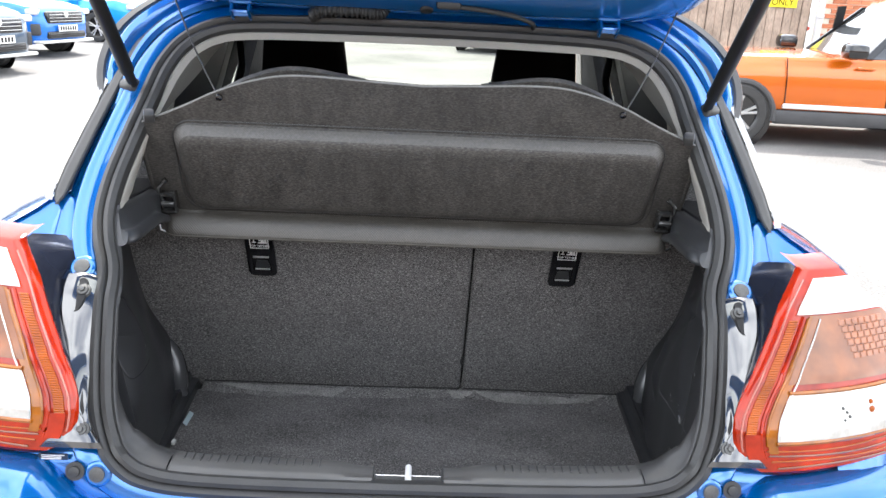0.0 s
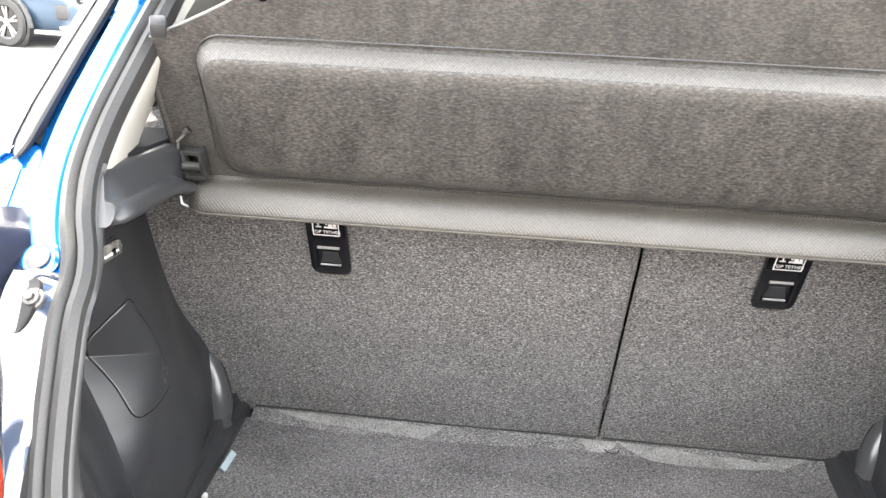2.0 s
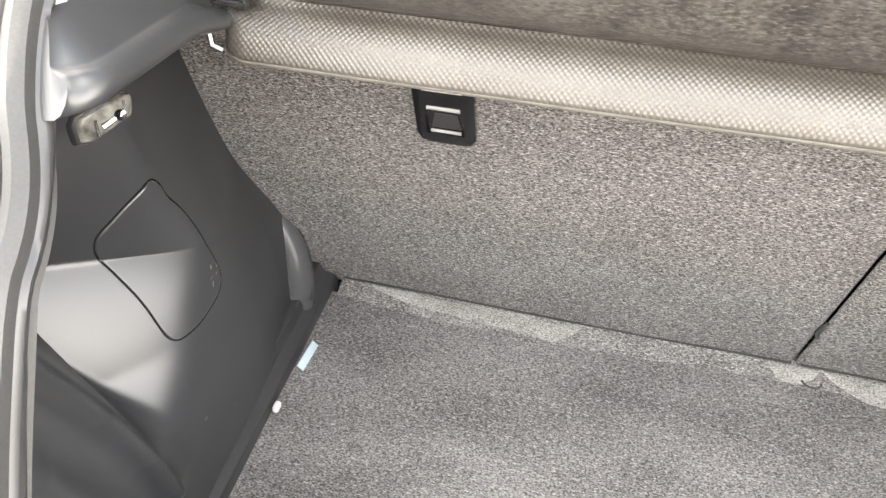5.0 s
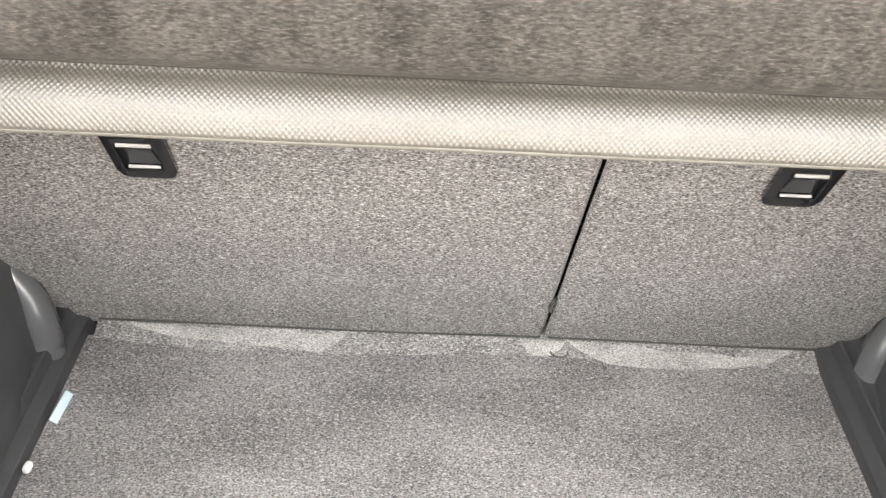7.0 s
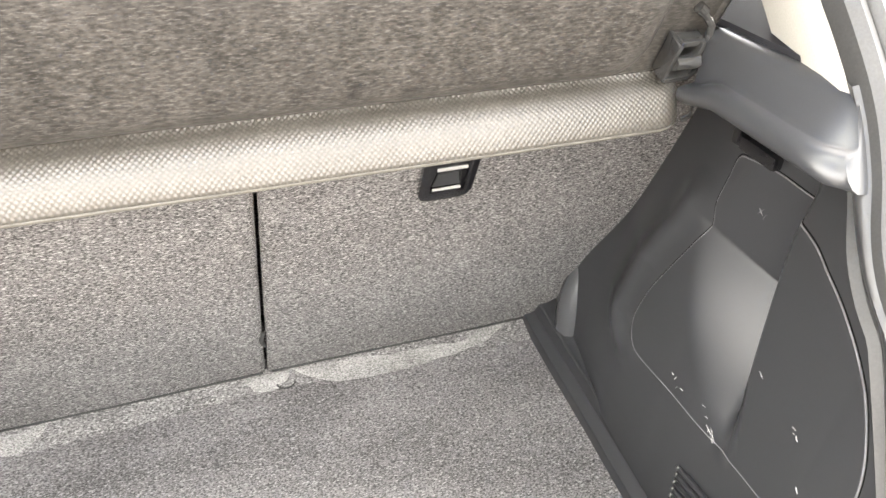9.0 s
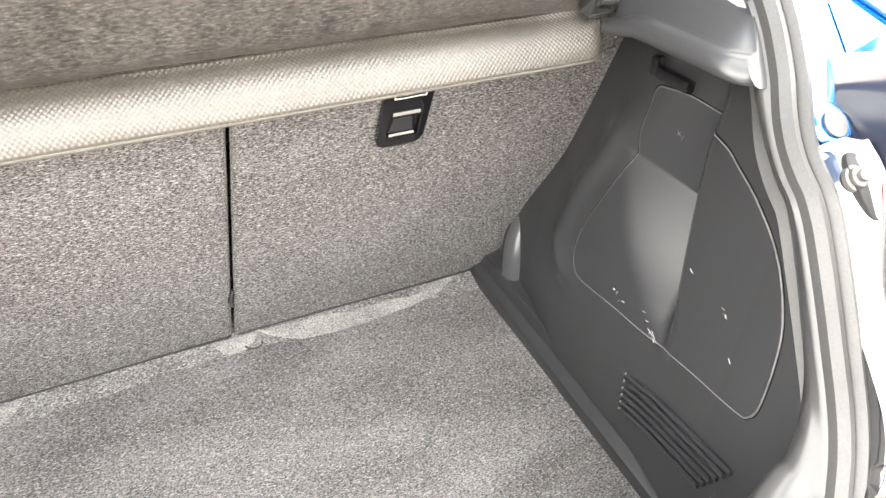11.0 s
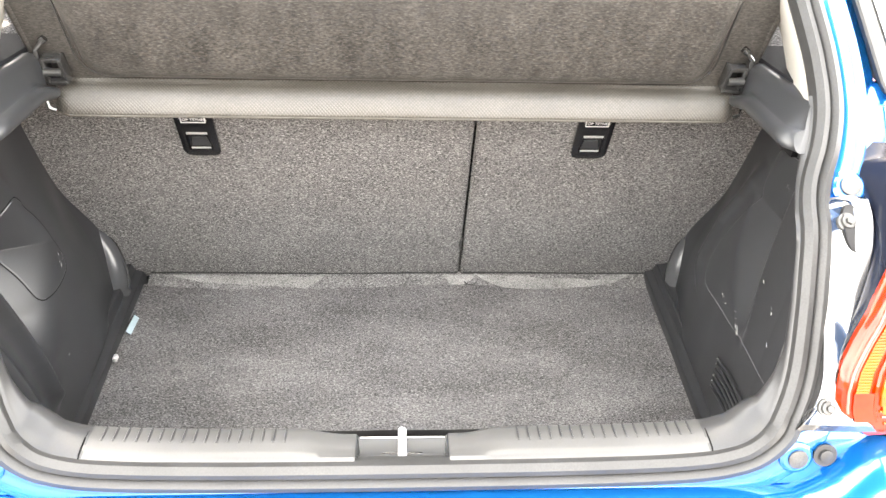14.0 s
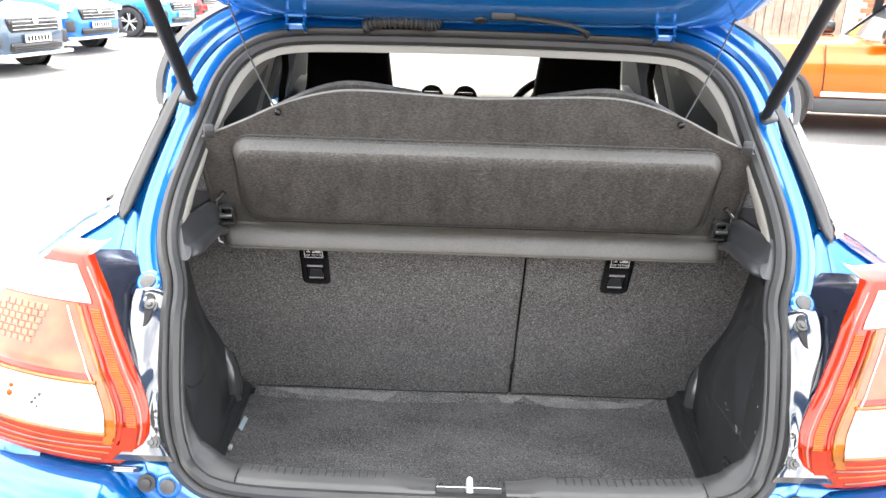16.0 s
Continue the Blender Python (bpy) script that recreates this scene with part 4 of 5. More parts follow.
# ---- rear quarters, bumper and roof of the hatchback ----
def quarter(side):
    # greenhouse pillar from the shoulder to the roof, outside the opening
    rows = []
    for z, xi, xo in ((1.108, 0.606, 0.612), (1.113, 0.600, 0.616), (1.125, 0.594, 0.618), (1.16, 0.585, 0.612), (1.22, 0.569, 0.595), (1.30, 0.545, 0.570), (1.36, 0.515, 0.545), (1.40, 0.475, 0.51)):
        y = float(np.interp(z, PROF[:, 1], PROF[:, 0]))
        rows.append([(side * xi, y + 0.014, z), (side * xi, y + 0.002, z), (side * (xi + 0.003), y - 0.001, z), (side * (xo - 0.012), y + 0.002, z), (side * (xo - 0.008), y + 0.003, z), (side * xo, y + 0.012, z), (side * (xo + 0.008), y + 0.06, z), (side * (xo + 0.012), y + 0.14, z)])
    part("rear_pillar", loft(rows), RUBBER, car, "black pillar trim strip")
    rows = []
    for z, xo in ((1.112, 0.617), (1.125, 0.619), (1.16, 0.613), (1.22, 0.596), (1.30, 0.571), (1.36, 0.546)):
        y = float(np.interp(z, PROF[:, 1], PROF[:, 0]))
        rows.append([(side * xo, y + 0.009, z), (side * (xo + 0.004), y + 0.010, z), (side * (xo + 0.016), y + 0.018, z), (side * (xo + 0.019), y + 0.06, z)])
    part("quarter_glass_edge", loft(rows), mat("pale_glass_edge", (0.28, 0.29, 0.30), 0.12, 0, 0.1, 10, coat=0.6), car, "pale edge of the rear side glass")
    # shoulder and side of the body
    rows = []
    for z, x, dy in ((0.22, 0.80, 0.10), (0.40, 0.845, 0.05), (0.60, 0.86, 0.05), (0.80, 0.865, 0.06), (0.90, 0.862, 0.10), (0.97, 0.85, 0.12), (1.02, 0.815, 0.13), (1.055, 0.755, 0.12), (1.082, 0.69, 0.08), (1.098, 0.64, 0.03)):
        y = float(np.interp(z, PROF[:, 1], PROF[:, 0]))
        xi = 0.60 if z > 1.03 else 0.66
        r = [(side * xi, y + 0.012, z)]
        for k in range(1, 9):
            a = k / 8 * math.pi / 2
            r.append((side * (xi + (x - xi) * math.sin(a)), y + 0.012 + (dy + 0.16) * (1 - math.cos(a)), z))
        r += [(side * x, 1.0, z), (side * x, 2.6, z)]
        rows.append(r)
    part("quarter_panel", loft(rows), BLUE, car)


def lamp(side):
    """Tail lamp on the corner of the body."""
    inner = [(0.635, 1.099), (0.617, 1.084), (0.6, 1.069), (0.568, 1.04), (0.542, 0.999), (0.516, 0.962), (0.495, 0.927), (0.482, 0.9), (0.478, 0.878), (0.482, 0.856), (0.491, 0.836), (0.509, 0.822), (0.537, 0.809)]
    iz = [p[1] for p in inner][::-1]
    ix = [p[0] for p in inner][::-1]

    def corner(u, z, h=0.0):
        """u: metres along the lamp from its inner edge line; wraps round the corner of the body."""
        x0 = 0.50
        w = u - x0
        y = float(np.interp(z, [0.80, 0.88, 0.95, 1.04, 1.10], [-0.098, -0.086, -0.052, 0.016, 0.085])) + 1.0 * max(w, 0) ** 2 + 6.0 * max(w - 0.27, 0) ** 2 + h
        return Vector((side * (u - h * 0.5 * min(1, max(0, w * 4))), y, z))

    def outer(z):
        return min(0.875, 0.757 + (1.018 - z) * 1.17)

    n = 26
    zs = np.linspace(0.809, 1.080, n)

    def inner_x(z):
        return float(np.interp(z, iz, ix)) if z < 1.099 else 0.635 + (z - 1.099) * 0.9

    def zone(f0, f1, z0, z1, h, nz=14, nu=14):
        rows = []
        for k in range(nz):
            z = z0 + (z1 - z0) * k / (nz - 1)
            a, b = inner_x(z), outer(z)
            u0, u1 = a + f0, (b if f1 is None else min(a + f1, b))
            rows.append([corner(u0 + (u1 - u0) * j / (nu - 1), z, h) for j in range(nu)])
        return rows

    # housing
    rows = []
    for z in zs:
        a, b = inner_x(z), outer(z)
        edge = 0.012 * max(0, (0.826 - z) / 0.017) ** 2
        r = [corner(a + 0.004, z, 0.022), corner(a, z, 0.012 + edge), corner(a + 0.003, z, 0.004 + edge), corner(a + 0.010, z, edge)]
        r += [corner(a + 0.010 + (b - a - 0.010) * j / 16, z, edge) for j in range(1, 17)]
        rows.append(r)
    first = rows[0]
    rows.insert(0, [Vector((p.x, p.y + 0.06, p.z + 0.004)) for p in first])
    rows.append([Vector((p.x, p.y + 0.004, p.z + 0.003)) for p in rows[-1]])
    rows.append([Vector((p.x, p.y + 0.06, p.z + 0.003)) for p in rows[-1]])
    lamp_ob = part("tail_lamp", loft(rows), LAMP_RED, car, "red and clear tail lamp wrapped round the corner")
    # ribbed amber strip
    rows = []
    for k in range(121):
        z = 0.845 + 0.178 * k / 120
        a = inner_x(z)
        rows.append([corner(a + 0.015 + 0.015 * j / 3, z, -0.0015 - (0.0012 if k % 2 else 0.0)) for j in range(4)])
    part("light_strip", loft(rows), LAMP_AMBER, lamp_ob, "ribbed amber strip")
    # raised borders between the windows
    for f, z0, z1, r in ((0.038, 0.842, 1.026, 0.0030), (0.047, 0.862, 1.024, 0.0022)):
        part("lens_ridge", tube([corner(inner_x(z) + f, z, -0.001) for z in np.linspace(z0, z1, 24)], r, 6), LAMP_RED if r > 0.0025 else LAMP_GOLD, lamp_ob)
    part("reflector_panel", loft(zone(0.052, None, 0.945, 1.028, -0.003)), LAMP_PINK, lamp_ob, "pale amber reflector panel")
    for i in range(6):
        for j in range(8):
            u, z = 0.655 + 0.0125 * j + 0.004 * (5 - i), 0.972 + 0.0085 * i
            o = [(u, z), (u + 0.0105, z), (u + 0.0105, z + 0.0065), (u, z + 0.0065)]
            if u + 0.012 < outer(z + 0.007):
                part("reflex_cell", loft([[corner(a, b, -0.0028) for a, b in o], [corner(a + (0.001 if k in (0, 3) else -0.001), b, -0.0052) for k, (a, b) in enumerate(o)]], True, False, True), REFLEX, lamp_ob)
    part("clear_window", loft(zone(0.062, None, 0.868, 0.932, -0.004)), LAMP_WHITE, lamp_ob, "clear indicator and reversing window")
    for z in (0.866, 0.934):
        part("window_border", tube([corner(inner_x(z) + 0.060 + (outer(z) - inner_x(z) - 0.06) * k / 12, z, -0.003) for k in range(13)], 0.0035, 6), LAMP_GOLD, lamp_ob)
    part("gold_band", loft(zone(0.0475, 0.062, 0.850, 1.028, -0.0022)), LAMP_GOLD, lamp_ob, "golden bezel inside the light strip")
    part("lens_rim", tube([corner(inner_x(z) + 0.0655, z, -0.0042) for z in np.linspace(0.872, 1.024, 24)], 0.0013, 6), LAMP_WHITE, lamp_ob, "pale rim line")
    # highlight on the lens edge, put in as a pale pink tube
    part("edge_highlight", tube([corner(inner_x(z) + 0.0085, z, -0.0006) for z in np.linspace(0.852, 1.070, 26)], 0.0016, 6), mat("pink_lens_highlight", (0.36, 0.11, 0.08), 0.1, 0, 0.1, 20, coat=0.6), lamp_ob, "pale highlight painted along the lens edge")
    part("strip_foot", loft(zone(0.013, 0.036, 0.842, 0.880, -0.0034)), LAMP_RED, lamp_ob)
    for k in range(4):
        z = 0.826 + 0.009 * k
        part("lens_streak", tube([corner(inner_x(z) + 0.045 + (outer(z) - inner_x(z) - 0.05) * j / 14, z + 0.002 * math.sin(j * 0.4 + k), -0.0004) for j in range(15)], 0.0016, 6), LAMP_AMBER if k % 2 else LAMP_PINK, lamp_ob)
    for u, z, r, m in ((0.648, 0.909, 0.0035, BOLT), (0.655, 0.903, 0.003, BOLT), (0.660, 0.897, 0.0035, BOLT), (0.651, 0.893, 0.0025, BOLT), (0.700, 0.912, 0.005, LAMP_AMBER), (0.702, 0.901, 0.007, LAMP_AMBER), (0.738, 0.912, 0.004, BOLT),
                       (0.745, 0.903, 0.006, BOLT), (0.757, 0.909, 0.005, BOLT), (0.760, 0.896, 0.010, LAMP_AMBER), (0.750, 0.893, 0.004, BOLT), (0.770, 0.905, 0.005, BOLT)):
        part("bulb", disc(corner(u, z, -0.003), corner(u, z, -0.02) - corner(u, z, 0.0), r, 0.003, 7, 0.0006, r2=r * 0.6), m, lamp_ob)
    part("upper_window", loft(zone(0.024, None, 1.030, 1.072, -0.003)), LAMP_WHITE, lamp_ob)

    # gloss black filler beside the lamp, with the bolts
    def face(u, z, h=0.0):
        p = surf(u, z, h)
        return Vector((side * p.x, p.y, p.z))
    ROWS = [(0.809, 0.446, 0.534), (0.816, 0.452, 0.522), (0.827, 0.462, 0.500), (0.840, 0.470, 0.495), (0.857, 0.477, 0.499), (0.892, 0.485, 0.513), (0.934, 0.489, 0.531), (0.975, 0.492, 0.544), (1.003, 0.495, 0.549), (1.011, 0.496, 0.548), (1.016, 0.497, 0.540)]
    zr = [r[0] for r in ROWS]
    rows = []
    for z in np.linspace(0.809, 1.016, 40):
        a, b = (float(np.interp(z, zr, [r[k] for r in ROWS])) for k in (1, 2))
        cap = 0.008 * ease(z, 1.011, 1.016) + 0.008 * (1 - ease(z, 0.809, 0.813))
        cap -= 0.018 * (1 - ease(z, 0.835, 0.93))
        rows.append([face(a, z, 0.006), face(a + 0.001, z, -0.006 + cap), face(a + 0.004, z, -0.009 + cap)] + [face(a + 0.004 + (b - a - 0.008) * j / 6, z, -0.009 - 0.003 * math.sin(math.pi * j / 6) - 0.014 * j / 6 + cap) for j in range(1, 6)]
                    + [face(b - 0.004, z, -0.023 + cap), face(b - 0.001, z, -0.020 + cap), face(b, z, 0.004)])
    filler = part("lamp_filler", loft(rows), FILLER, car, "gloss black panel beside the lamp")
    rows = []
    for z in np.linspace(0.835, 1.060, 34):
        left = float(np.interp(z, [0.86, 1.000, 1.012, 1.040, 1.050, 1.060], [0.500, 0.550, 0.552, 0.548, 0.552, 0.560])) if z > 1.0 else float(np.interp(z, zr, [r[2] for r in ROWS])) + 0.001
        cap = 0.012 * ease(z, 1.050, 1.060)
        ze = z + 0.019 * ease(z, 0.99, 1.060)
        end = corner(inner_x(ze) + 0.002, ze, 0.016 - 0.006 * ease(z, 1.0, 1.06))
        start = face(left + 0.001, z, 0.002 - 0.014 * ease(z, 0.85, 0.90) * (1 - ease(z, 1.0, 1.03)) + cap)
        rows.append([face(left, z, 0.012), start] + [start.lerp(end, j / 8) + Vector((0, 0.006 * math.sin(math.pi * j / 8), 0)) for j in range(1, 9)])
    rows.append([p + Vector((0, 0.03, 0.002)) for p in rows[-1]])
    part("filler_base", loft(rows), DARK_GLOSS, filler)
    for u, z, out_by in ((0.516, 0.995, 0.018), (0.477, 0.829, 0.030)):
        p = face(u, z, -out_by)
        n = (face(u, z, -0.05) - p).normalized()
        bm = disc(p - n * 0.004, n, 0.0115, 0.005, 24, 0.001)
        bm = disc(p, n, 0.0085, 0.005, 24, 0.0015, bm)
        bm = disc(p + n * 0.004, n, 0.005, 0.005, 6, 0.001, bm)
        part("bolt", bm, BOLT, filler, "zinc bolt")
        if z > 0.9:
            ring = [(u + 0.005 + (0.0115 + 0.002 * math.sin(a)) * math.cos(a), z - 0.006 + 0.019 * math.sin(a)) for a in np.linspace(0, 2 * math.pi, 33)[:-1]]
            part("bolt_recess", patch(ring, face, ((0, -0.0165), (0.05, -0.0205), (0.12, -0.0200), (0.3, -0.0198)), 3), DARK_DISH, filler, "dished recess round the bolt")
    # rubber plugs and their dished seats
    for u, z, r in ((0.535, 1.026, 0.0125), (0.455, 0.779, 0.0115)):
        p = face(u, z, -0.004)
        n = (face(u, z, -0.05) - p).normalized()
        part("plug_seat", disc(p, n, r * 1.75, 0.003, 32, 0.001, r2=r * 1.35), BLUE, aperture)
        part("plug", disc(p + n * 0.003, n, r, 0.003, 24, 0.001), BOLT, aperture, "grey rubber plug")
    p = face(0.488, 0.782, -0.004)
    n = (face(0.488, 0.782, -0.05) - p).normalized()
    part("bumper_screw", disc(p, n, 0.008, 0.006, 20, 0.001, disc(p, n, 0.014, 0.002, 20)), RUBBER, aperture)


for side in (1, -1):
    quarter(side)
    lamp(side)
p0 = surf(-0.52, 0.80, -0.006)
part("data_label", box(p0, (0.042, 0.002, 0.010)), GLOSS_BLACK, car, "small black data label with pale print")
for k, w in enumerate((0.034, 0.028, 0.031)):
    part("print_bar", box(p0 + Vector((-0.002 * k, -0.0014, 0.003 - 0.003 * k)), (w, 0.0006, 0.0012)), GREYTEXT, car)

# blue shoulder between the flange and the lamp
for sgn in (1, -1):
    o = smooth_line([(0.565, 1.030), (0.60, 1.040), (0.66, 1.050), (0.69, 1.055), (0.69, 1.075), (0.64, 1.105), (0.60, 1.13), (0.575, 1.11)], 3, True)
    part("shoulder", patch(o, lambda u, z, h: surf(sgn * u, z, h + 0.35 * max(0, u - 0.59) ** 2), ((0, 0.02), (0.03, 0.012), (0.10, 0.010)), 4), BLUE, car)
# blue corner panels under the lamps
for sgn in (1, -1):
    o = smooth_line([(0.425, 0.745), (0.47, 0.742), (0.53, 0.760), (0.575, 0.790), (0.575, 0.812), (0.50, 0.814), (0.445, 0.812), (0.425, 0.78)], 3, True)
    part("corner_panel", patch(o, lambda u, z, h: surf(sgn * u, z, h), ((0, 0.004), (0.03, 0.0012), (0.10, 0.001)), 4), BLUE, car)

# bumper
rows = []
for dy, dz in ((0.012, -0.004), (0.0, 0.0), (-0.018, -0.001), (-0.05, -0.008), (-0.080, -0.028), (-0.094, -0.07), (-0.098, -0.24), (-0.08, -0.38), (0.0, -0.48)):
    r = []
    for k in range(81):
        x = -0.865 + 1.73 * k / 80
        s = min(1, max(0, (abs(x) - 0.45) / 0.10))
        top = 0.742 + 0.062 * s * s * (3 - 2 * s) + 0.02 * max(0, abs(x) - 0.55)
        w = max(0, abs(x) - 0.50)
        y = float(np.interp(top, PROF[:, 1], PROF[:, 0])) - 0.006 + 1.0 * w * w + 6.0 * max(0, w - 0.27) ** 2
        r.append((x, y + dy, top + dz))
    rows.append(r)
part("bumper", loft(rows), BLUE, car, "blue rear bumper")

# shoulders of the roof at the upper corners of the opening
for sgn in (1, -1):
    rows = []
    for i in [i for i in range(NLOOP) if LOOP[i].y > 1.25 and LOOP[i].x * sgn > 0.12]:
        s = ease(LOOP[i].y, 1.22, 1.36)
        low_row = ((-0.0362, -0.0003), (-0.0375, 0.0016), (-0.0390, 0.0038), (-0.0405, 0.0070), (-0.0425, 0.0115), (-0.0470, 0.0150), (-0.0525, 0.0175), (-0.0570, 0.0187), (-0.060, 0.0195), (-0.061, 0.024), (-0.062, 0.03))
        high_row = ((-0.0340, -0.0035), (-0.0420, -0.0085), (-0.0500, -0.0075), (-0.0560, 0.0015), (-0.0640, 0.0050), (-0.0730, 0.0020), (-0.0790, -0.0060), (-0.0900, -0.0075), (-0.105, 0.004), (-0.118, 0.030), (-0.124, 0.10))
        rows.append([on_loop(i, a[0] + (b[0] - a[0]) * s, a[1] + (b[1] - a[1]) * s) for a, b in zip(low_row, high_row)])
    part("roof_shoulder", loft(rows), BLUE, car)
    ditch = [i for i in range(NLOOP) if 1.235 < LOOP[i].y < 1.392 and LOOP[i].x * sgn > 0.12]
    rows = [[on_loop(i, d * (0.5 + 0.5 * ease(LOOP[i].y, 1.22, 1.36)), h) for d, h in ((-0.108, 0.012), (-0.112, 0.006), (-0.128, 0.010), (-0.136, 0.022), (-0.138, 0.09))] for i in ditch]
    part("roof_ditch_strip", loft(rows), RUBBER, car, "black strip along the roof's edge")

# roof, roof lining and pillars of the cabin
rows = []
for y, z in ((0.515, 1.435), (0.56, 1.462), (0.80, 1.485), (1.3, 1.495), (1.75, 1.47), (2.0, 1.42)):
    rows.append([(0.60 * math.sin(a) * (1 if y > 0.6 else 0.9), y, z - 0.06 * (1 - math.cos(a))) for a in np.linspace(-1.45, 1.45, 17)])
part("roof", loft(rows), BLUE, car)
rows = []
for y, z in ((0.56, 1.395), (0.80, 1.43), (1.3, 1.44), (1.75, 1.42), (1.98, 1.39)):
    rows.append([(0.57 * math.sin(a), y, z - 0.07 * (1 - math.cos(a))) for a in np.linspace(-1.5, 1.5, 17)])
part("roof_lining", loft(rows), BEIGE, car)


PILLAR_PALE = mat("pale_pillar_trim", (0.70, 0.68, 0.62), 0.7, 0, 0.05, 6, 0.06, 700, 0.1)
NAVY_IN = mat("dark_navy_glass", (0.006, 0.010, 0.020), 0.5, 0, 0.1, 6)
GREY_IN = mat("mid_grey_pillar_trim", (0.16, 0.16, 0.165), 0.5, 0, 0.1, 8)


def cabin_side(side):
    X = lambda z: 0.74 - 0.30 * max(0, z - 0.95)
    door = [(y, z) for y, z in ((0.55, 0.25), (2.5, 0.25), (2.5, 1.0), (0.55, 1.04))]
    part("door_lining", prism(door, 0, 0.08, lambda y, z, w: Vector((side * (X(z) + w), y, z))), SEATBLACK, car)
    # pillars and door frames: outlines on the side surface (y, z)
    near = lambda y, z, w=0.0: Vector((side * (0.575 - 0.16 * max(0, z - 1.06) + 0.10 * max(0, y - 0.40) + w), y, z))
    part("rear_pillar_trim", prism(((0.43, 1.108), (0.78, 1.09), (0.80, 1.20), (0.92, 1.32), (0.98, 1.42), (0.56, 1.42)), 0, 0.006, near), PILLAR_PALE, car, "pale cream inner trim of the rear pillar")
    # the rear door's dark tinted glass is drawn as an opaque panel
    for name, o, m in (("rear_door_frame", ((0.805, 1.02), (0.83, 1.02), (0.885, 1.42), (0.865, 1.42)), SEATBLACK),
                       ("opaque_door_glass", ((0.84, 1.02), (1.34, 1.02), (1.38, 1.42), (0.89, 1.42)), NAVY_IN),
                       ("middle_pillar", ((1.345, 1.02), (1.42, 1.02), (1.45, 1.42), (1.385, 1.42)), GREY_IN),
                       ("belt_guide", ((1.43, 1.02), (1.58, 1.02), (1.56, 1.16), (1.60, 1.26), (1.57, 1.36), (1.455, 1.42)), SEATBLACK),
                       ("mirror_sail", ((1.83, 1.02), (2.28, 1.02), (2.06, 1.24), (1.86, 1.42), (1.80, 1.42)), SEATBLACK),
                       ("front_pillar", ((2.30, 1.02), (2.42, 1.02), (1.98, 1.43), (1.90, 1.43)), BEIGE)):
        part(name, prism(o, -0.02, 0.03, lambda y, z, w: Vector((side * (X(z) - 0.015 + w), y, z))), m, car)
    glass = part("side_window", prism(((1.60, 1.03), (1.83, 1.03), (1.80, 1.42), (1.58, 1.42)), 0, 0.004, lambda y, z, w: Vector((side * (X(z) + w), y, z))), GLASS, car, "tinted side window")
    glass.visible_shadow = False
    belt = [(side * 0.60, 1.50, 1.33), (side * 0.585, 1.47, 1.22), (side * 0.59, 1.42, 1.16), (side * 0.60, 1.40, 1.0)]
    part("seat_belt", tube(belt, 0.012, 6), SEATBLACK, car)


for side in (1, -1):
    cabin_side(side)
part("cabin_floor", box((0, 1.6, 0.24), (1.6, 2.2, 0.04)), SEATBLACK, car, smooth=False)


def front_seat(cx, label):
    s = thing("front_seat", (cx, 1.3, 0.3), label, "car seat", "front seats")
    rows = []
    for z, w, y in ((0.55, 0.24, 1.42), (0.80, 0.25, 1.37), (1.0, 0.235, 1.32), (1.10, 0.20, 1.29), (1.16, 0.145, 1.275), (1.20, 0.128, 1.265), (1.34, 0.112, 1.245), (1.385, 0.095, 1.245), (1.40, 0.06, 1.25)):
        r = []
        for a in range(24):
            t = 2 * math.pi * a / 24
            c, sn = math.cos(t), math.sin(t)
            k = 1 / (abs(c) ** 4 + abs(sn) ** 4) ** 0.25
            r.append((cx + w * k * c, y + 0.055 * k * sn, z))
        rows.append(r)
    part("seat_back", loft(rows, True, False, True), SEATBLACK, s)
    part("seat_cushion", box((cx, 1.62, 0.52), (0.50, 0.50, 0.16), 0.05), SEATBLACK, s)
    return s


front_seat(-0.352, "black fabric front passenger seat with an integral headrest")
front_seat(0.322, "black fabric driver's seat with an integral headrest")

# dashboard with round vents, wheel and mirror
dash = part("dashboard", loft([[(x, y, z) for x in np.linspace(-0.70, 0.70, 12)] for y, z in ((1.90, 0.70), (1.86, 0.95), (1.88, 1.05), (1.94, 1.115), (2.05, 1.135), (2.35, 1.10), (2.45, 1.05))]),
            mat("grey_dashboard", (0.09, 0.09, 0.09), 0.6, 0, 0.1, 10, 0.1, 900), car, "grey dashboard in sunlight")
for x in (-0.124, 0.003):
    c = Vector((x, 1.905, 1.085))
    part("air_vent", disc(c, (0, -0.95, 0.3), 0.045, 0.02, 28, 0.004), GLOSS_BLACK, dash, "round black air vent")
    part("vent_slat", box(c + Vector((0, -0.02, 0.0)), (0.07, 0.006, 0.008), 0.002, None, 2, box(c + Vector((0, -0.02, 0.02)), (0.055, 0.006, 0.008), 0.002)), BOLT, dash)
bm = tube([Vector((0.335 + 0.185 * math.cos(a), 1.72 + 0.06 * math.sin(a), 1.01 + 0.175 * math.sin(a))) for a in np.linspace(0, 2 * math.pi, 33)[:-1]], 0.015, 10, None, True)
part("steering_wheel", bm, GLOSS_BLACK, car, "black leather steering wheel")
part("wheel_hub", box((0.335, 1.74, 1.0), (0.30, 0.05, 0.06), 0.02), GLOSS_BLACK, car)
part("rear_view_mirror", box((0.0, 1.85, 1.365), (0.21, 0.03, 0.062), 0.012), GLOSS_BLACK, car, "black rear-view mirror")
ws = part("windscreen", prism(((-0.60, 2.40), (0.60, 2.40), (0.52, 1.96), (-0.52, 1.96)), 0, 0.005, lambda x, y, w: Vector((x, y, 1.08 + (2.40 - y) * 0.74 + w))), GLASS, car)
ws.visible_shadow = False
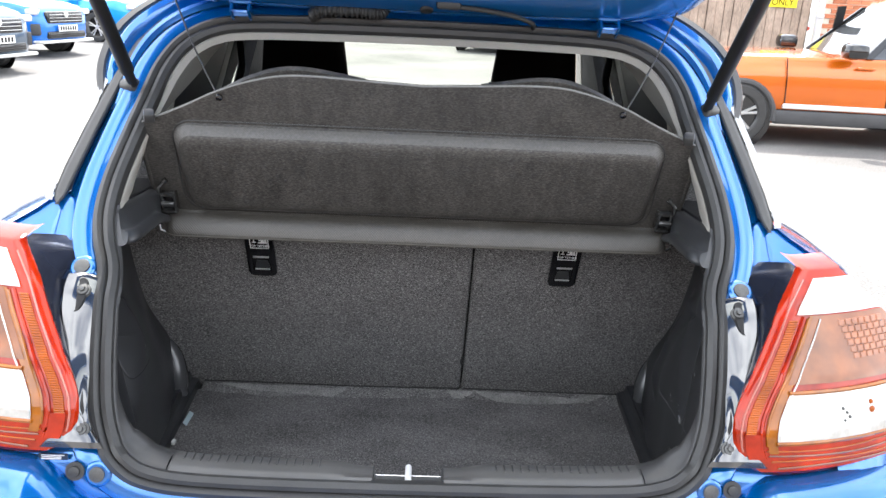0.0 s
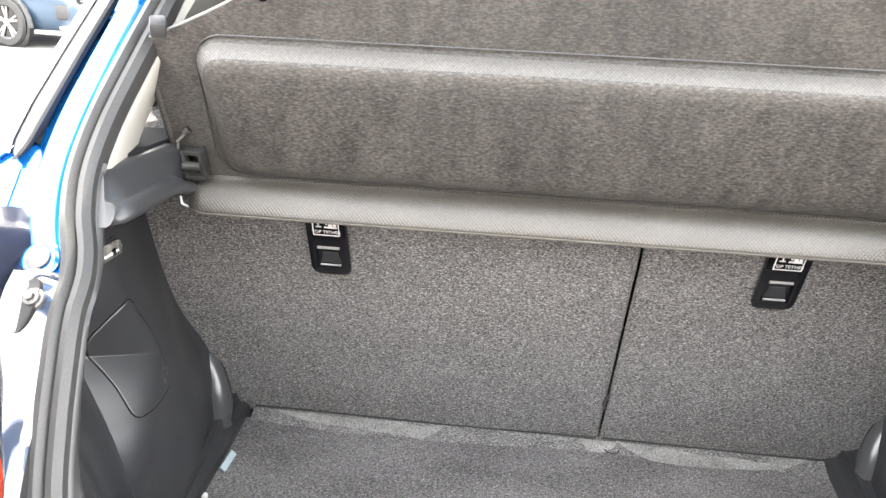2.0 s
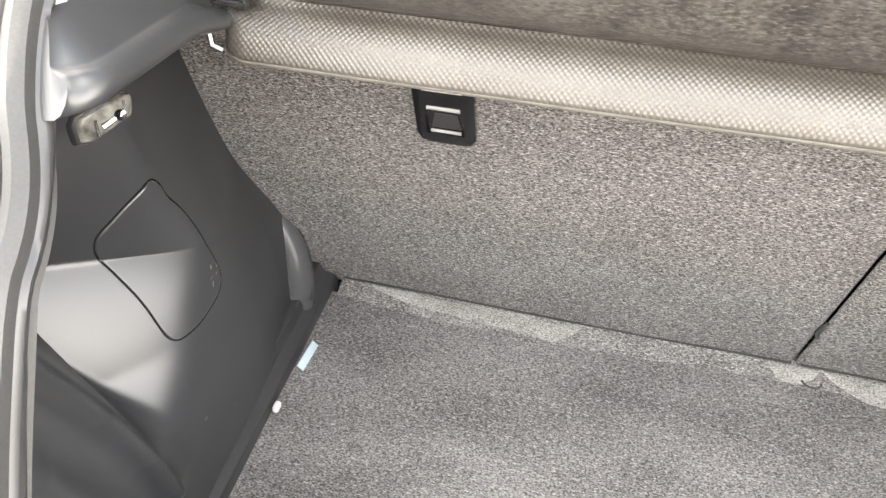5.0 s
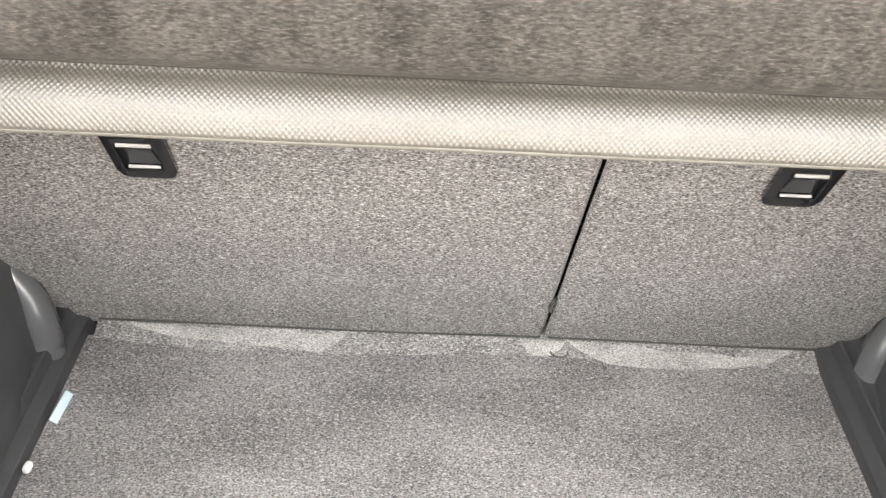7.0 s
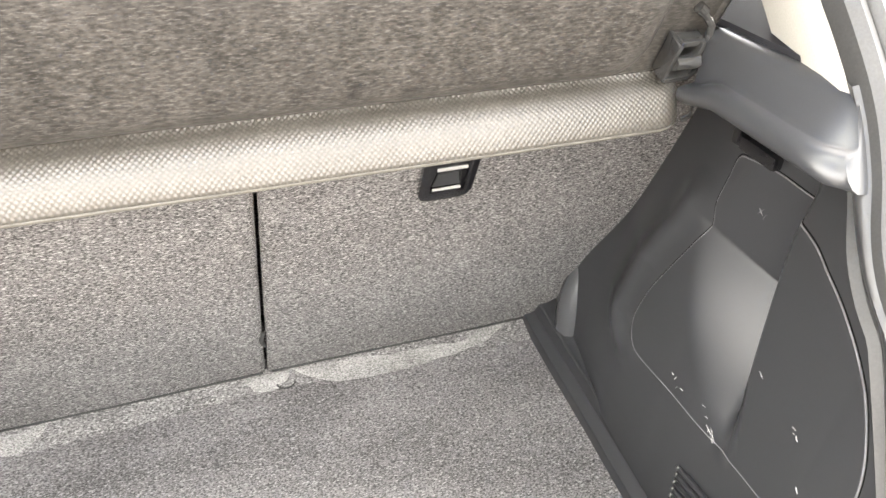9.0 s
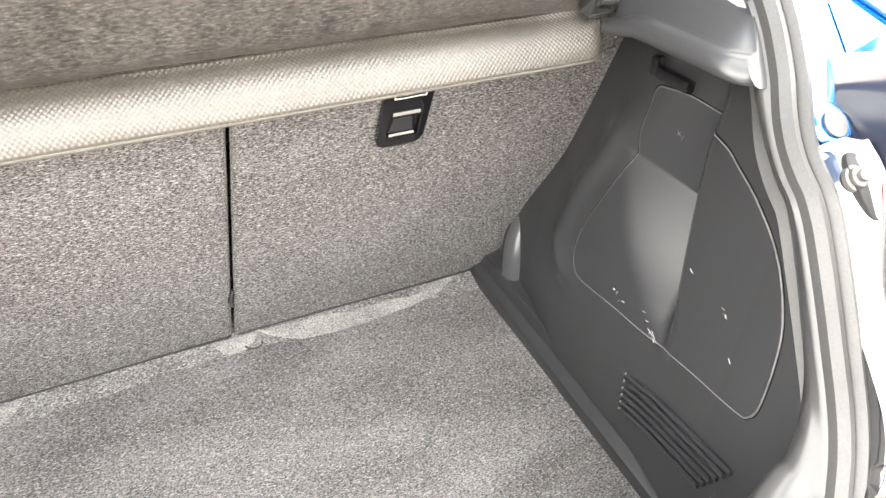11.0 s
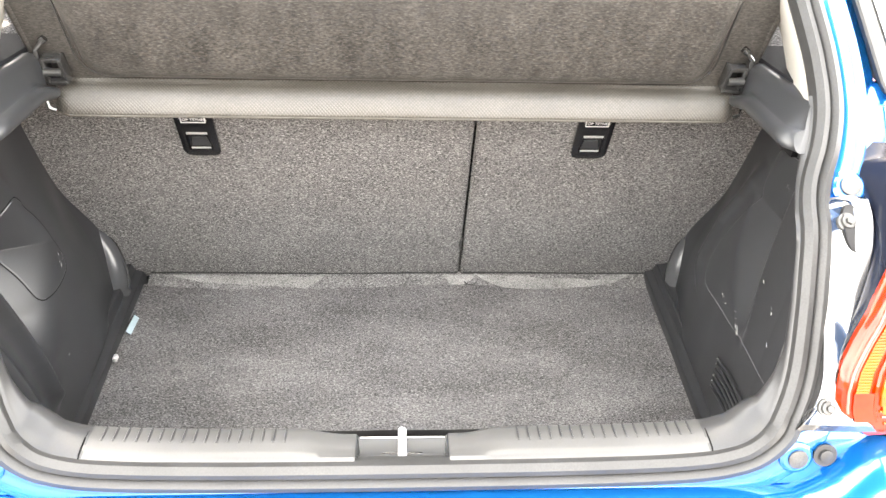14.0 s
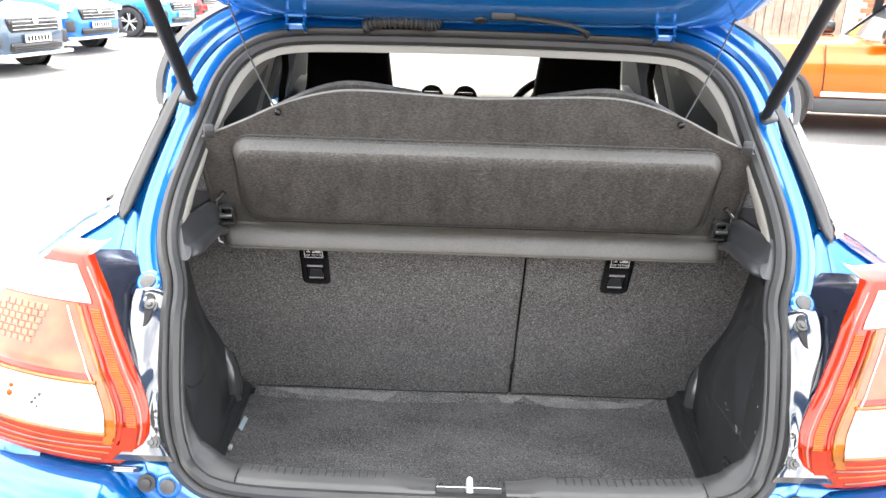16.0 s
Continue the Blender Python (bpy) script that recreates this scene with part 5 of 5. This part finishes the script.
part("bonnet", loft([[(x, y, z - 0.08 * (x / 0.7) ** 2) for x in np.linspace(-0.8, 0.8, 9)] for y, z in ((2.42, 1.05), (2.8, 0.99), (3.3, 0.86), (3.5, 0.70), (3.52, 0.3))]), BLUE, car)

# ---- raised tailgate ----
GATE_HINGE = Vector((0, 0.492, 1.440))
GA = radians(27)
GATE_DIR = Vector((0, -math.cos(GA), math.sin(GA)))
GATE_N = Vector((0, -math.sin(GA), -math.cos(GA)))


def gate_at(x, d, h=0.0):
    """Across x, d along the tailgate from its hinge, h below its skin."""
    return GATE_HINGE + Vector((x, 0, 0)) + GATE_DIR * d + GATE_N * h


def gate_rows(ds, ts):
    rows = []
    for d in ds:
        w = 0.545 + 0.045 * min(1, max(0, d) / 0.3)
        dep = float(np.interp(d, [-0.03, -0.01, 0.02, 0.06, 0.12, 0.3, 0.9, 1.02], [-0.03, 0.005, 0.02, 0.028, 0.03, 0.035, 0.05, 0.01]))
        rows.append([gate_at(w * t, d + 0.10 * abs(t) ** 6 * (1 if d < 0.3 else 0), dep - 0.05 * max(0, abs(t) - 0.86) / 0.14) for t in ts])
    return rows


def gate_piece(ds, ts):
    under = gate_rows(ds, ts)
    over = [[p - GATE_N * 0.075 for p in r] for r in under[::-1]]
    return loft(under + over, False, True)


# upper band widened out of view to keep sun off the shelf supports
gate = part("tailgate", gate_piece([-0.03, -0.015, 0.0, 0.02, 0.05, 0.10, 0.14, 0.20, 0.28], np.linspace(-1, 1, 33)), BLUE_LIT, car, "blue inner face of the raised tailgate")
part("lower_panel", gate_piece([0.58, 0.62, 0.75, 0.90, 1.00, 1.02], np.linspace(-1, 1, 25)), BLUE_LIT, gate)
for lo, hi in ((-1, -0.92), (0.92, 1)):
    part("side_rail", gate_piece([0.28, 0.38, 0.48, 0.58], np.linspace(lo, hi, 6)), BLUE_LIT, gate)
glass = part("rear_window", loft([[gate_at(0.545 * t, d, 0.0) for t in np.linspace(-1, 1, 9)] for d in (0.26, 0.42, 0.60)]), GLASS, gate, "tinted rear window")
glass.visible_shadow = False


def gate_fittings(side):
    a = Vector((side * 0.522, 0.352, 1.292))
    b = Vector((side * 0.535, 0.07, 1.655))
    n = (b - a).normalized()
    bm = tube([a, a + n * 0.03, a + n * 0.032, a + n * 0.30, a + n * 0.302, b], [0.009, 0.009, 0.0125, 0.0125, 0.006, 0.006], 14)
    strut = part("gas_strut", bm, STRUT, car, "black gas strut holding up the tailgate")
    part("ball_joint", disc(a + Vector((side * 0.02, 0.012, -0.006)), (-side, -0.5, 0.2), 0.013, 0.028, 18, 0.003), BOLT, strut)
    hx = side * 0.342
    bm = bmesh.new()
    for dx in (-0.016, 0.016):
        box(Vector((hx + dx, 0.440, 1.434)), (0.006, 0.03, 0.05), 0.002, Euler((-0.7, 0, 0)).to_matrix(), 2, bm)
    tube([Vector((hx - 0.02, 0.430, 1.440)), Vector((hx + 0.02, 0.430, 1.440))], 0.005, 8, bm)
    box(Vector((hx, 0.428, 1.420)), (0.034, 0.006, 0.012), 0.002, None, 2, bm)
    part("hinge", bm, BLUE, car, "blue painted tailgate hinge")
    # cord from the tailgate to the shelf
    top = gate_at(side * 0.455, 0.10, 0.03)
    low_end = shelf_at(side * 0.347, 0.250, -0.006)
    pts = [top.lerp(low_end, k / 8) + Vector((0, 0, -0.012 * math.sin(math.pi * k / 8))) for k in range(9)]
    part("lift_cord", tube(pts, 0.0016, 6), RUBBER, shelf, "thin dark lifting cord")


for side in (1, -1):
    gate_fittings(side)
pts = [Vector(p) for p in smooth_line([(-0.214, 0.470, 1.412), (-0.208, 0.452, 1.426), (-0.17, 0.446, 1.432), (-0.12, 0.446, 1.432), (-0.088, 0.447, 1.430), (-0.079, 0.455, 1.445), (-0.081, 0.47, 1.475)], 10)]
fine = [Vector(p) for p in smooth_line([tuple(p) for p in pts[::3]], 6)]
part("wiring_hose", tube(fine, [0.0092 + (0.0034 if k % 4 < 2 else 0.0) * (1 if 14 < k < len(fine) - 14 else 0) for k in range(len(fine))], 14), RUBBER, gate, "ribbed black wiring gaiter")
part("grommet", disc(gate_at(0.0, 0.06, 0.026), GATE_N, 0.012, 0.006, 20, 0.002), RUBBER, gate)
pts = [(0.204, 0.462, 1.416), (0.197, 0.425, 1.426), (0.160, 0.412, 1.438), (0.10, 0.406, 1.446), (0.05, 0.404, 1.450)]
part("washer_tube", tube([Vector(p) for p in smooth_line(pts, 8)], 0.0045, 8), RUBBER, gate)
part("tube_socket", box((0.040, 0.404, 1.452), (0.045, 0.02, 0.016), 0.006), RUBBER, gate)

# ---- wheels ----
def wheel(parent, c, r, w, axis, spokes=5, rim=None, name="wheel"):
    """Tyre, rim and spokes round c; axis points out of the car."""
    q = Vector(axis).to_track_quat("Z", "Y").to_matrix().to_4x4()
    M = Matrix.Translation(c) @ q
    prof = [(r * 0.64, -w * 0.42), (r * 0.70, -w * 0.5), (r * 0.93, -w * 0.5), (r, -w * 0.36), (r, w * 0.36), (r * 0.93, w * 0.5), (r * 0.70, w * 0.5), (r * 0.64, w * 0.42)]
    n = 40
    tyre = part(name, loft([[M @ Vector((p * math.cos(2 * math.pi * k / n), p * math.sin(2 * math.pi * k / n), h)) for p, h in prof] for k in range(n)], True, True), RUBBER, parent)
    prof = [(r * 0.66, w * 0.44), (r * 0.62, w * 0.40), (r * 0.60, 0.0), (r * 0.3, -w * 0.05), (0.01, -w * 0.05)]
    part("rim", loft([[M @ Vector((p * math.cos(2 * math.pi * k / n), p * math.sin(2 * math.pi * k / n), h)) for p, h in prof] for k in range(n)], False, True), GLOSS_BLACK, tyre)
    bm = disc(M @ Vector((0, 0, w * 0.25)), axis, r * 0.14, w * 0.16, 20, 0.004)
    for k in range(spokes):
        a = 2 * math.pi * k / spokes + 0.3
        for off in (-0.16, 0.16):
            p0 = M @ Vector((r * 0.10 * math.cos(a), r * 0.10 * math.sin(a), w * 0.34))
            p1 = M @ Vector((r * 0.63 * math.cos(a + off), r * 0.63 * math.sin(a + off), w * 0.40))
            tube([p0, p0.lerp(p1, 0.5), p1], [r * 0.05, r * 0.045, r * 0.055], 6, bm)
    part("spokes", bm, rim or METAL, tyre)
    return tyre


for side in (1, -1):
    for y in (0.42, 2.87):
        wheel(car, (side * 0.76, y, 0.30), 0.30, 0.18, (side, 0, 0))

# ---- parked cars: nose along local +x ----
CAR_GLASS = mat("dark_car_glass", (0.05, 0.055, 0.06), 0.05, 0, 0.05, 3, coat=1.0)
CLAD = mat("grey_cladding", (0.05, 0.05, 0.052), 0.55, 0, 0.1, 10)
SILVER = mat("silver_lower_trim", (0.62, 0.62, 0.60), 0.35, 0.2, 0.05, 8)
PLATE = mat("white_number_plate", (0.75, 0.75, 0.72), 0.5, 0, 0.03, 20)
HEADLAMP = mat("headlamp_glass", (0.65, 0.67, 0.68), 0.1, 0.2, 0.15, 30, coat=1.0)


def parked_car(name, x, y, heading, paint, label, L=4.3, W=1.78, H=1.60, suv=True, rim=None, roof=None, back=0.0):
    car_ob = thing(name, (0, 0, 0), label, "car", "parked cars")
    hw = W / 2
    belt = H * 0.62
    # stations: x from the nose back, lower edge, bonnet or belt height, half-width
    st = [(0.00, 0.36, 0.62, 0.62), (-0.06, 0.27, 0.80, 0.76), (-0.20, 0.24, 0.90, 0.85), (-0.50, 0.24, 0.955, 0.95), (-0.95, 0.24, belt * 0.985, 0.985), (-1.5, 0.24, belt, 1.0),
          (-2.4, 0.24, belt + 0.01, 1.0), (-3.3, 0.24, belt + 0.03, 0.99), (-3.9, 0.26, belt + 0.03, 0.96), (-4.2, 0.32, belt - 0.02, 0.90), (-4.3, 0.40, belt - 0.15, 0.80)]
    k = L / 4.3
    rows = []
    for sx, zl, zt, f in st:
        w = hw * f
        ring = [(w * 0.86, zl), (w * 0.97, zl + 0.10), (w, zl + (zt - zl) * 0.45), (w * 0.985, zl + (zt - zl) * 0.68), (w * 0.97, zt - 0.07), (w * 0.92, zt - 0.015), (w * 0.7, zt + 0.01), (0, zt + 0.02)]
        ring = ring + [(-a, b) for a, b in ring[-2::-1]]
        rows.append([Vector((sx * k, a, b)) for a, b in ring])
    M = Matrix.Translation((x, y, 0)) @ Matrix.Rotation(radians(heading), 4, "Z")
    P = lambda bm: (bm.transform(M), bm)[1]
    body = part("body", P(loft(rows, True, False, True)), paint, car_ob)
    # greenhouse
    gr = []
    for sx, zr, f0, f1 in ((-1.32 - back, belt + 0.02, 0.92, 0.86), (-2.0 - back * 0.8, H - 0.10, 0.90, 0.70), (-2.25 - back * 0.6, H - 0.03, 0.90, 0.69), (-2.8, H, 0.90, 0.69), (-3.5, H - 0.04, 0.88, 0.66), (-4.0, H - 0.22, 0.85, 0.62), (-4.22, belt + 0.03, 0.82, 0.7)):
        gr.append([Vector((sx * k, s * hw * f, z)) for s, f, z in ((1, f0, belt), (1, f0 * 0.985, belt + 0.03), (1, f1 * 1.02, zr - 0.02), (1, f1 * 0.9, zr), (-1, f1 * 0.9, zr), (-1, f1 * 1.02, zr - 0.02), (-1, f0 * 0.985, belt + 0.03), (-1, f0, belt))])
    part("glasshouse", P(loft(gr, True, False, True)), CAR_GLASS, car_ob)
    rf = [[Vector((sx * k, s * hw * f, z)) for s, f, z in ((1, 0.70, zr - 0.03), (1, 0.62, zr + 0.012), (-1, 0.62, zr + 0.012), (-1, 0.70, zr - 0.03))]
          for sx, zr in ((-2.02 - back * 0.8, H - 0.09), (-2.25 - back * 0.6, H - 0.02), (-2.8, H + 0.01), (-3.5, H - 0.03), (-3.9, H - 0.10))]
    part("roof", P(loft(rf)), roof or paint, car_ob)
    for s in (1, -1):
        for a0, a1, b0, b1 in ((-1.30 - back, -1.40 - back, -2.0 - back * 0.8, -2.14 - back * 0.8), (-2.45, -2.55, -2.40, -2.50), (-3.4, -3.6, -3.35, -3.6)):
            o = [Vector((a0 * k, s * hw * 0.925, belt)), Vector((a1 * k, s * hw * 0.925, belt)), Vector((b1 * k, s * hw * 0.715, H - 0.06)), Vector((b0 * k, s * hw * 0.715, H - 0.07))]
            bm = loft([[p + Vector((0, s * 0.012, 0)) for p in o], [p - Vector((0, s * 0.02, 0)) for p in o]], True, False, True)
            part("pillar", P(bm), GLOSS_BLACK, car_ob)
        # wheels, arches, sill
        for wx in (-0.88, -3.45):
            c = Vector((wx * k, s * (hw - 0.062), 0.335))
            wheel(car_ob, M @ c, 0.335, 0.21, M.to_3x3() @ Vector((0, s, 0)), 5, rim)
            pts = [Vector((wx * k + 0.40 * math.cos(a), s * (hw - 0.005), 0.30 + 0.40 * math.sin(a))) for a in np.linspace(-0.05, math.pi + 0.05, 18)]
            part("wheel_arch", P(tube(pts, 0.036, 8)), CLAD if suv else GLOSS_BLACK, car_ob)
            o = [(wx * k + 0.385 * math.cos(a), 0.30 + 0.385 * math.sin(a)) for a in np.linspace(0, 2 * math.pi, 28)[:-1]]
            part("arch_well", P(prism(o, 0, 0.01, lambda u, v, h: Vector((u, s * (hw - 0.006 + h), v)))), GLOSS_BLACK, car_ob)
        part("sill_cladding", P(box((-2.16 * k, s * (hw - 0.015), 0.33), (1.76 * k, 0.05, 0.16), 0.03)), CLAD, car_ob)
        part("sill_strip", P(box((-2.16 * k, s * (hw + 0.004), 0.45), (1.60 * k, 0.03, 0.055), 0.012)), SILVER, car_ob)
        for dx in (-1.36, -2.46):
            part("door_gap", P(tube([Vector((dx * k - 0.02, s * (hw + 0.001), 0.46)), Vector((dx * k, s * (hw + 0.001), 0.75)), Vector((dx * k + 0.03, s * (hw - 0.012), belt - 0.02))], 0.006, 5)), GLOSS_BLACK, car_ob)
        for dx in (-2.18, -3.1):
            part("door_handle", P(box((dx * k, s * (hw + 0.008), belt - 0.10), (0.20, 0.03, 0.03), 0.012)), paint, car_ob)
        part("door_mirror", P(box(((-1.55 - back * 0.5) * k, s * (hw + 0.10), belt + 0.08), (0.24, 0.24, 0.17), 0.06)), GLOSS_BLACK if suv else paint, car_ob)
        part("headlamp", P(box((-0.16, s * hw * 0.70, 0.80), (0.20, 0.34, 0.10), 0.03, Euler((0, 0, -s * 0.45)).to_matrix())), HEADLAMP, car_ob)
        part("fog_recess", P(box((-0.10, s * hw * 0.76, 0.50), (0.16, 0.12, 0.20), 0.03, Euler((0, 0, -s * 0.5)).to_matrix())), CLAD, car_ob)
        part("tail_lamp", P(box((-4.20 * k, s * hw * 0.80, 0.85), (0.16, 0.30, 0.14), 0.03)), LAMP_RED, car_ob)
    grille = part("grille", P(box((-0.035, 0, 0.70), (0.10, W * 0.56, 0.22), 0.04)), GLOSS_BLACK, car_ob)
    for j in range(7):
        part("grille_bar", P(box((0.022, 0, 0.615 + 0.028 * j), (0.012, W * 0.50, 0.010), 0.003)), SILVER if j % 2 else CLAD, grille)
    part("badge", P(disc(Vector((0.025, 0, 0.76)), (1, 0, 0), 0.055, 0.014, 20, 0.004)), SILVER, grille)
    low_gr = part("lower_grille", P(box((-0.02, 0, 0.40), (0.10, W * 0.58, 0.13), 0.03)), GLOSS_BLACK, car_ob)
    for j in range(4):
        part("grille_bar", P(box((0.036, 0, 0.36 + 0.028 * j), (0.010, W * 0.54, 0.009), 0.003)), CLAD, low_gr)
    part("number_plate", P(box((0.045, 0, 0.515), (0.012, 0.52, 0.112), 0.003)), PLATE, car_ob, "white number plate")
    bars = bmesh.new()
    for j in range(7):
        box((0.053, -0.20 + 0.066 * j, 0.515), (0.004, 0.040, 0.07), 0, None, 2, bars)
    part("plate_marks", P(bars), GLOSS_BLACK, car_ob)
    part("skid_plate", P(box((-0.05, 0, 0.285), (0.22, W * 0.80, 0.05), 0.02)), SILVER, car_ob)
    return car_ob


SLATE = mat("slate_blue_paint", (0.05, 0.085, 0.13), 0.3, 0.4, 0.05, 3, coat=1.0)
BRIGHT = mat("bright_blue_paint", (0.004, 0.15, 0.60), 0.3, 0.3, 0.05, 3, coat=1.0)
SKYB = mat("light_blue_paint", (0.01, 0.26, 0.68), 0.3, 0.3, 0.05, 3, coat=1.0)
ORANGE = mat("metallic_orange_paint", (0.52, 0.105, 0.001), 0.25, 0.35, 0.05, 3, coat=1.0)
REDP = mat("red_paint", (0.50, 0.012, 0.012), 0.3, 0.1, 0.05, 3, coat=1.0)
NAVY = mat("navy_paint", (0.02, 0.035, 0.22), 0.3, 0.3, 0.05, 3, coat=1.0)
GREYP = mat("silver_paint", (0.45, 0.46, 0.46), 0.3, 0.5, 0.05, 3, coat=1.0)
WHEELGREY = mat("machined_wheel", (0.55, 0.55, 0.55), 0.3, 0.8, 0.1, 20)
parked_car("slate_suv", -6.2, 10.6, -13, SLATE, "slate blue compact SUV with a barred chrome grille", rim=WHEELGREY)
parked_car("blue_suv", -6.7, 13.9, -13, BRIGHT, "bright blue small SUV with a grey lower bumper", rim=WHEELGREY)
parked_car("light_blue_hatchback", -6.6, 18.3, -10, SKYB, "light blue hatchback with multi-spoke wheels", suv=False, H=1.48, rim=WHEELGREY)
parked_car("red_hatchback", -7.2, 22.5, -8, REDP, "red hatchback with a black grille", suv=False, H=1.48)
parked_car("orange_suv", 2.66, 8.45, 176, ORANGE, "metallic orange SUV with dark grey wheel arches", rim=WHEELGREY, back=0.86)
parked_car("navy_hatchback", 2.9, 23.5, 70, NAVY, "dark blue hatchback seen from behind", suv=False, H=1.5)
parked_car("red_estate", -2.0, 30.0, 180, REDP, "red estate car with pale alloy wheels", suv=False, H=1.48, rim=WHEELGREY)
parked_car("red_city_car", 3.6, 31.0, 180, REDP, "small red car with pale wheels", suv=False, H=1.48, L=3.8, rim=WHEELGREY)
parked_car("silver_saloon", 9.0, 26.0, 200, GREYP, "silver saloon parked beyond the others", suv=False, H=1.46)

# ---- fence, sign and brick wall behind the orange car ----
FENCE = mat("weathered_fence_board", (0.30, 0.235, 0.185), 0.85, 0, 0.25, 3, 0.35, 30, 1.0, (6, 6, 0.5))
FY = 11.6
fence = thing("wooden_fence", (6.0, FY, 0), "tall weathered brown close-boarded wooden fence", "fence")
part("rail", box((4.1, FY + 0.06, 0.45), (3.9, 0.05, 0.10), 0.008, None, 2, box((4.1, FY + 0.06, 1.65), (3.9, 0.05, 0.10), 0.008)), FENCE, fence, smooth=False)
rng = random.Random(11)
for k in range(29):
    x = 2.15 + 0.136 * k
    part("board", box((x, FY + rng.uniform(-0.012, 0.012), 1.03 + rng.uniform(-0.02, 0.02)), (0.128, 0.022, 2.02), 0.004, Euler((0, rng.uniform(-0.006, 0.006), 0)).to_matrix(), 1), FENCE, fence, smooth=False)
# dark sheet added behind the boards so that their gaps look shaded
part("gap_shade_sheet", box((4.1, FY + 0.022, 1.0), (3.9, 0.012, 1.96)), mat("dark_gap_sheet", (0.06, 0.045, 0.035), 0.9, 0, 0.2, 4), fence, smooth=False)
for x in (2.2, 4.1, 6.0):
    part("post", box((x, FY + 0.12, 1.08), (0.10, 0.10, 2.16), 0.008), FENCE, fence, smooth=False)
sign = thing("parking_sign", (5.56, FY - 0.03, 1.46), "yellow sign with black lettering on the fence", "sign")
YELLOW = mat("yellow_sign_face", (0.80, 0.72, 0.03), 0.5, 0, 0.05, 10)
part("sign_plate", box((5.56, FY - 0.03, 1.66), (0.47, 0.006, 0.34), 0.002), YELLOW, sign)
cu = bpy.data.curves.new("sign_text", "FONT")
cu.body, cu.size, cu.align_x, cu.extrude = "ONLY", 0.13, "CENTER", 0.001
cu.materials.append(GLOSS_BLACK)
tx = new("sign_text", cu)
tx.parent = sign
tx.matrix_basis = pose(0, -0.006, 0.062, 90, 0, 0)
pipe = thing("downpipe", (6.12, 11.3, 0), "white plastic downpipe on the brick wall", "downpipe")
part("pipe", tube([(6.12, 11.42, 0.0), (6.12, 11.42, 2.6)], 0.055, 14), WHITEP, pipe)
part("collar", disc(Vector((6.12, 11.42, 1.35)), (0, 0, 1), 0.068, 0.06, 20, 0.006), WHITEP, pipe)

BRICKM = mat("orange_red_brick", (0.42, 0.15, 0.075), 0.85, 0, 0.2, 6, 0.25, 60, 1.0)
n = BRICKM.node_tree.nodes
info, hsv = n.new("ShaderNodeObjectInfo"), n.new("ShaderNodeHueSaturation")
rr = n.new("ShaderNodeMapRange")
rr.inputs["To Min"].default_value, rr.inputs["To Max"].default_value = 0.7, 1.25
src = n["Principled BSDF"].inputs["Base Color"].links[0].from_socket
BRICKM.node_tree.links.new(info.outputs["Random"], rr.inputs["Value"])
BRICKM.node_tree.links.new(rr.outputs[0], hsv.inputs["Value"])
BRICKM.node_tree.links.new(src, hsv.inputs["Color"])
BRICKM.node_tree.links.new(hsv.outputs[0], n["Principled BSDF"].inputs["Base Color"])
MORTAR = mat("pale_mortar", (0.55, 0.50, 0.42), 0.9, 0, 0.15, 10, 0.2, 100, 1.0)
wall = solid("wall_brick", box((9.2, 11.62, 1.3), (6.0, 0.22, 2.6)), MORTAR, "brick wall with pale mortar joints", "wall")
brick_mesh = bpy.data.meshes.new("brick")
bm = box((0, 0, 0), (0.215, 0.02, 0.065), 0.004, None, 1)
bm.to_mesh(brick_mesh)
bm.free()
brick_mesh.materials.append(BRICKM)
rest = bmesh.new()
count = 0
for row in range(34):
    for k in range(26):
        x = 6.32 + 0.225 * k + (0.1125 if row % 2 else 0)
        z = 0.04 + 0.075 * row
        if 0.75 < z < 1.80 and x < 10.8 and count < 300:
            ob = new("brick", brick_mesh)
            ob.parent = wall
            ob.location = (x, 11.505 + rng.uniform(-0.002, 0.002), z)
            count += 1
        else:
            box((x, 11.506, z), (0.215, 0.02, 0.065), 0, None, 1, rest) if x < 12.0 else None
part("far_brick", rest, BRICKM, wall, smooth=False, kind="stuff")

# plain wall, added and never in view, that closes the car park behind
solid("wall_back_unseen", box((0, -17.0, 2.0), (70, 0.3, 4.0)), mat("dull_brown_wall", (0.22, 0.15, 0.11), 0.9, 0, 0.2, 0.6, 0.2, 8, 2), "plain brown wall added out of view to close the car park", "wall")
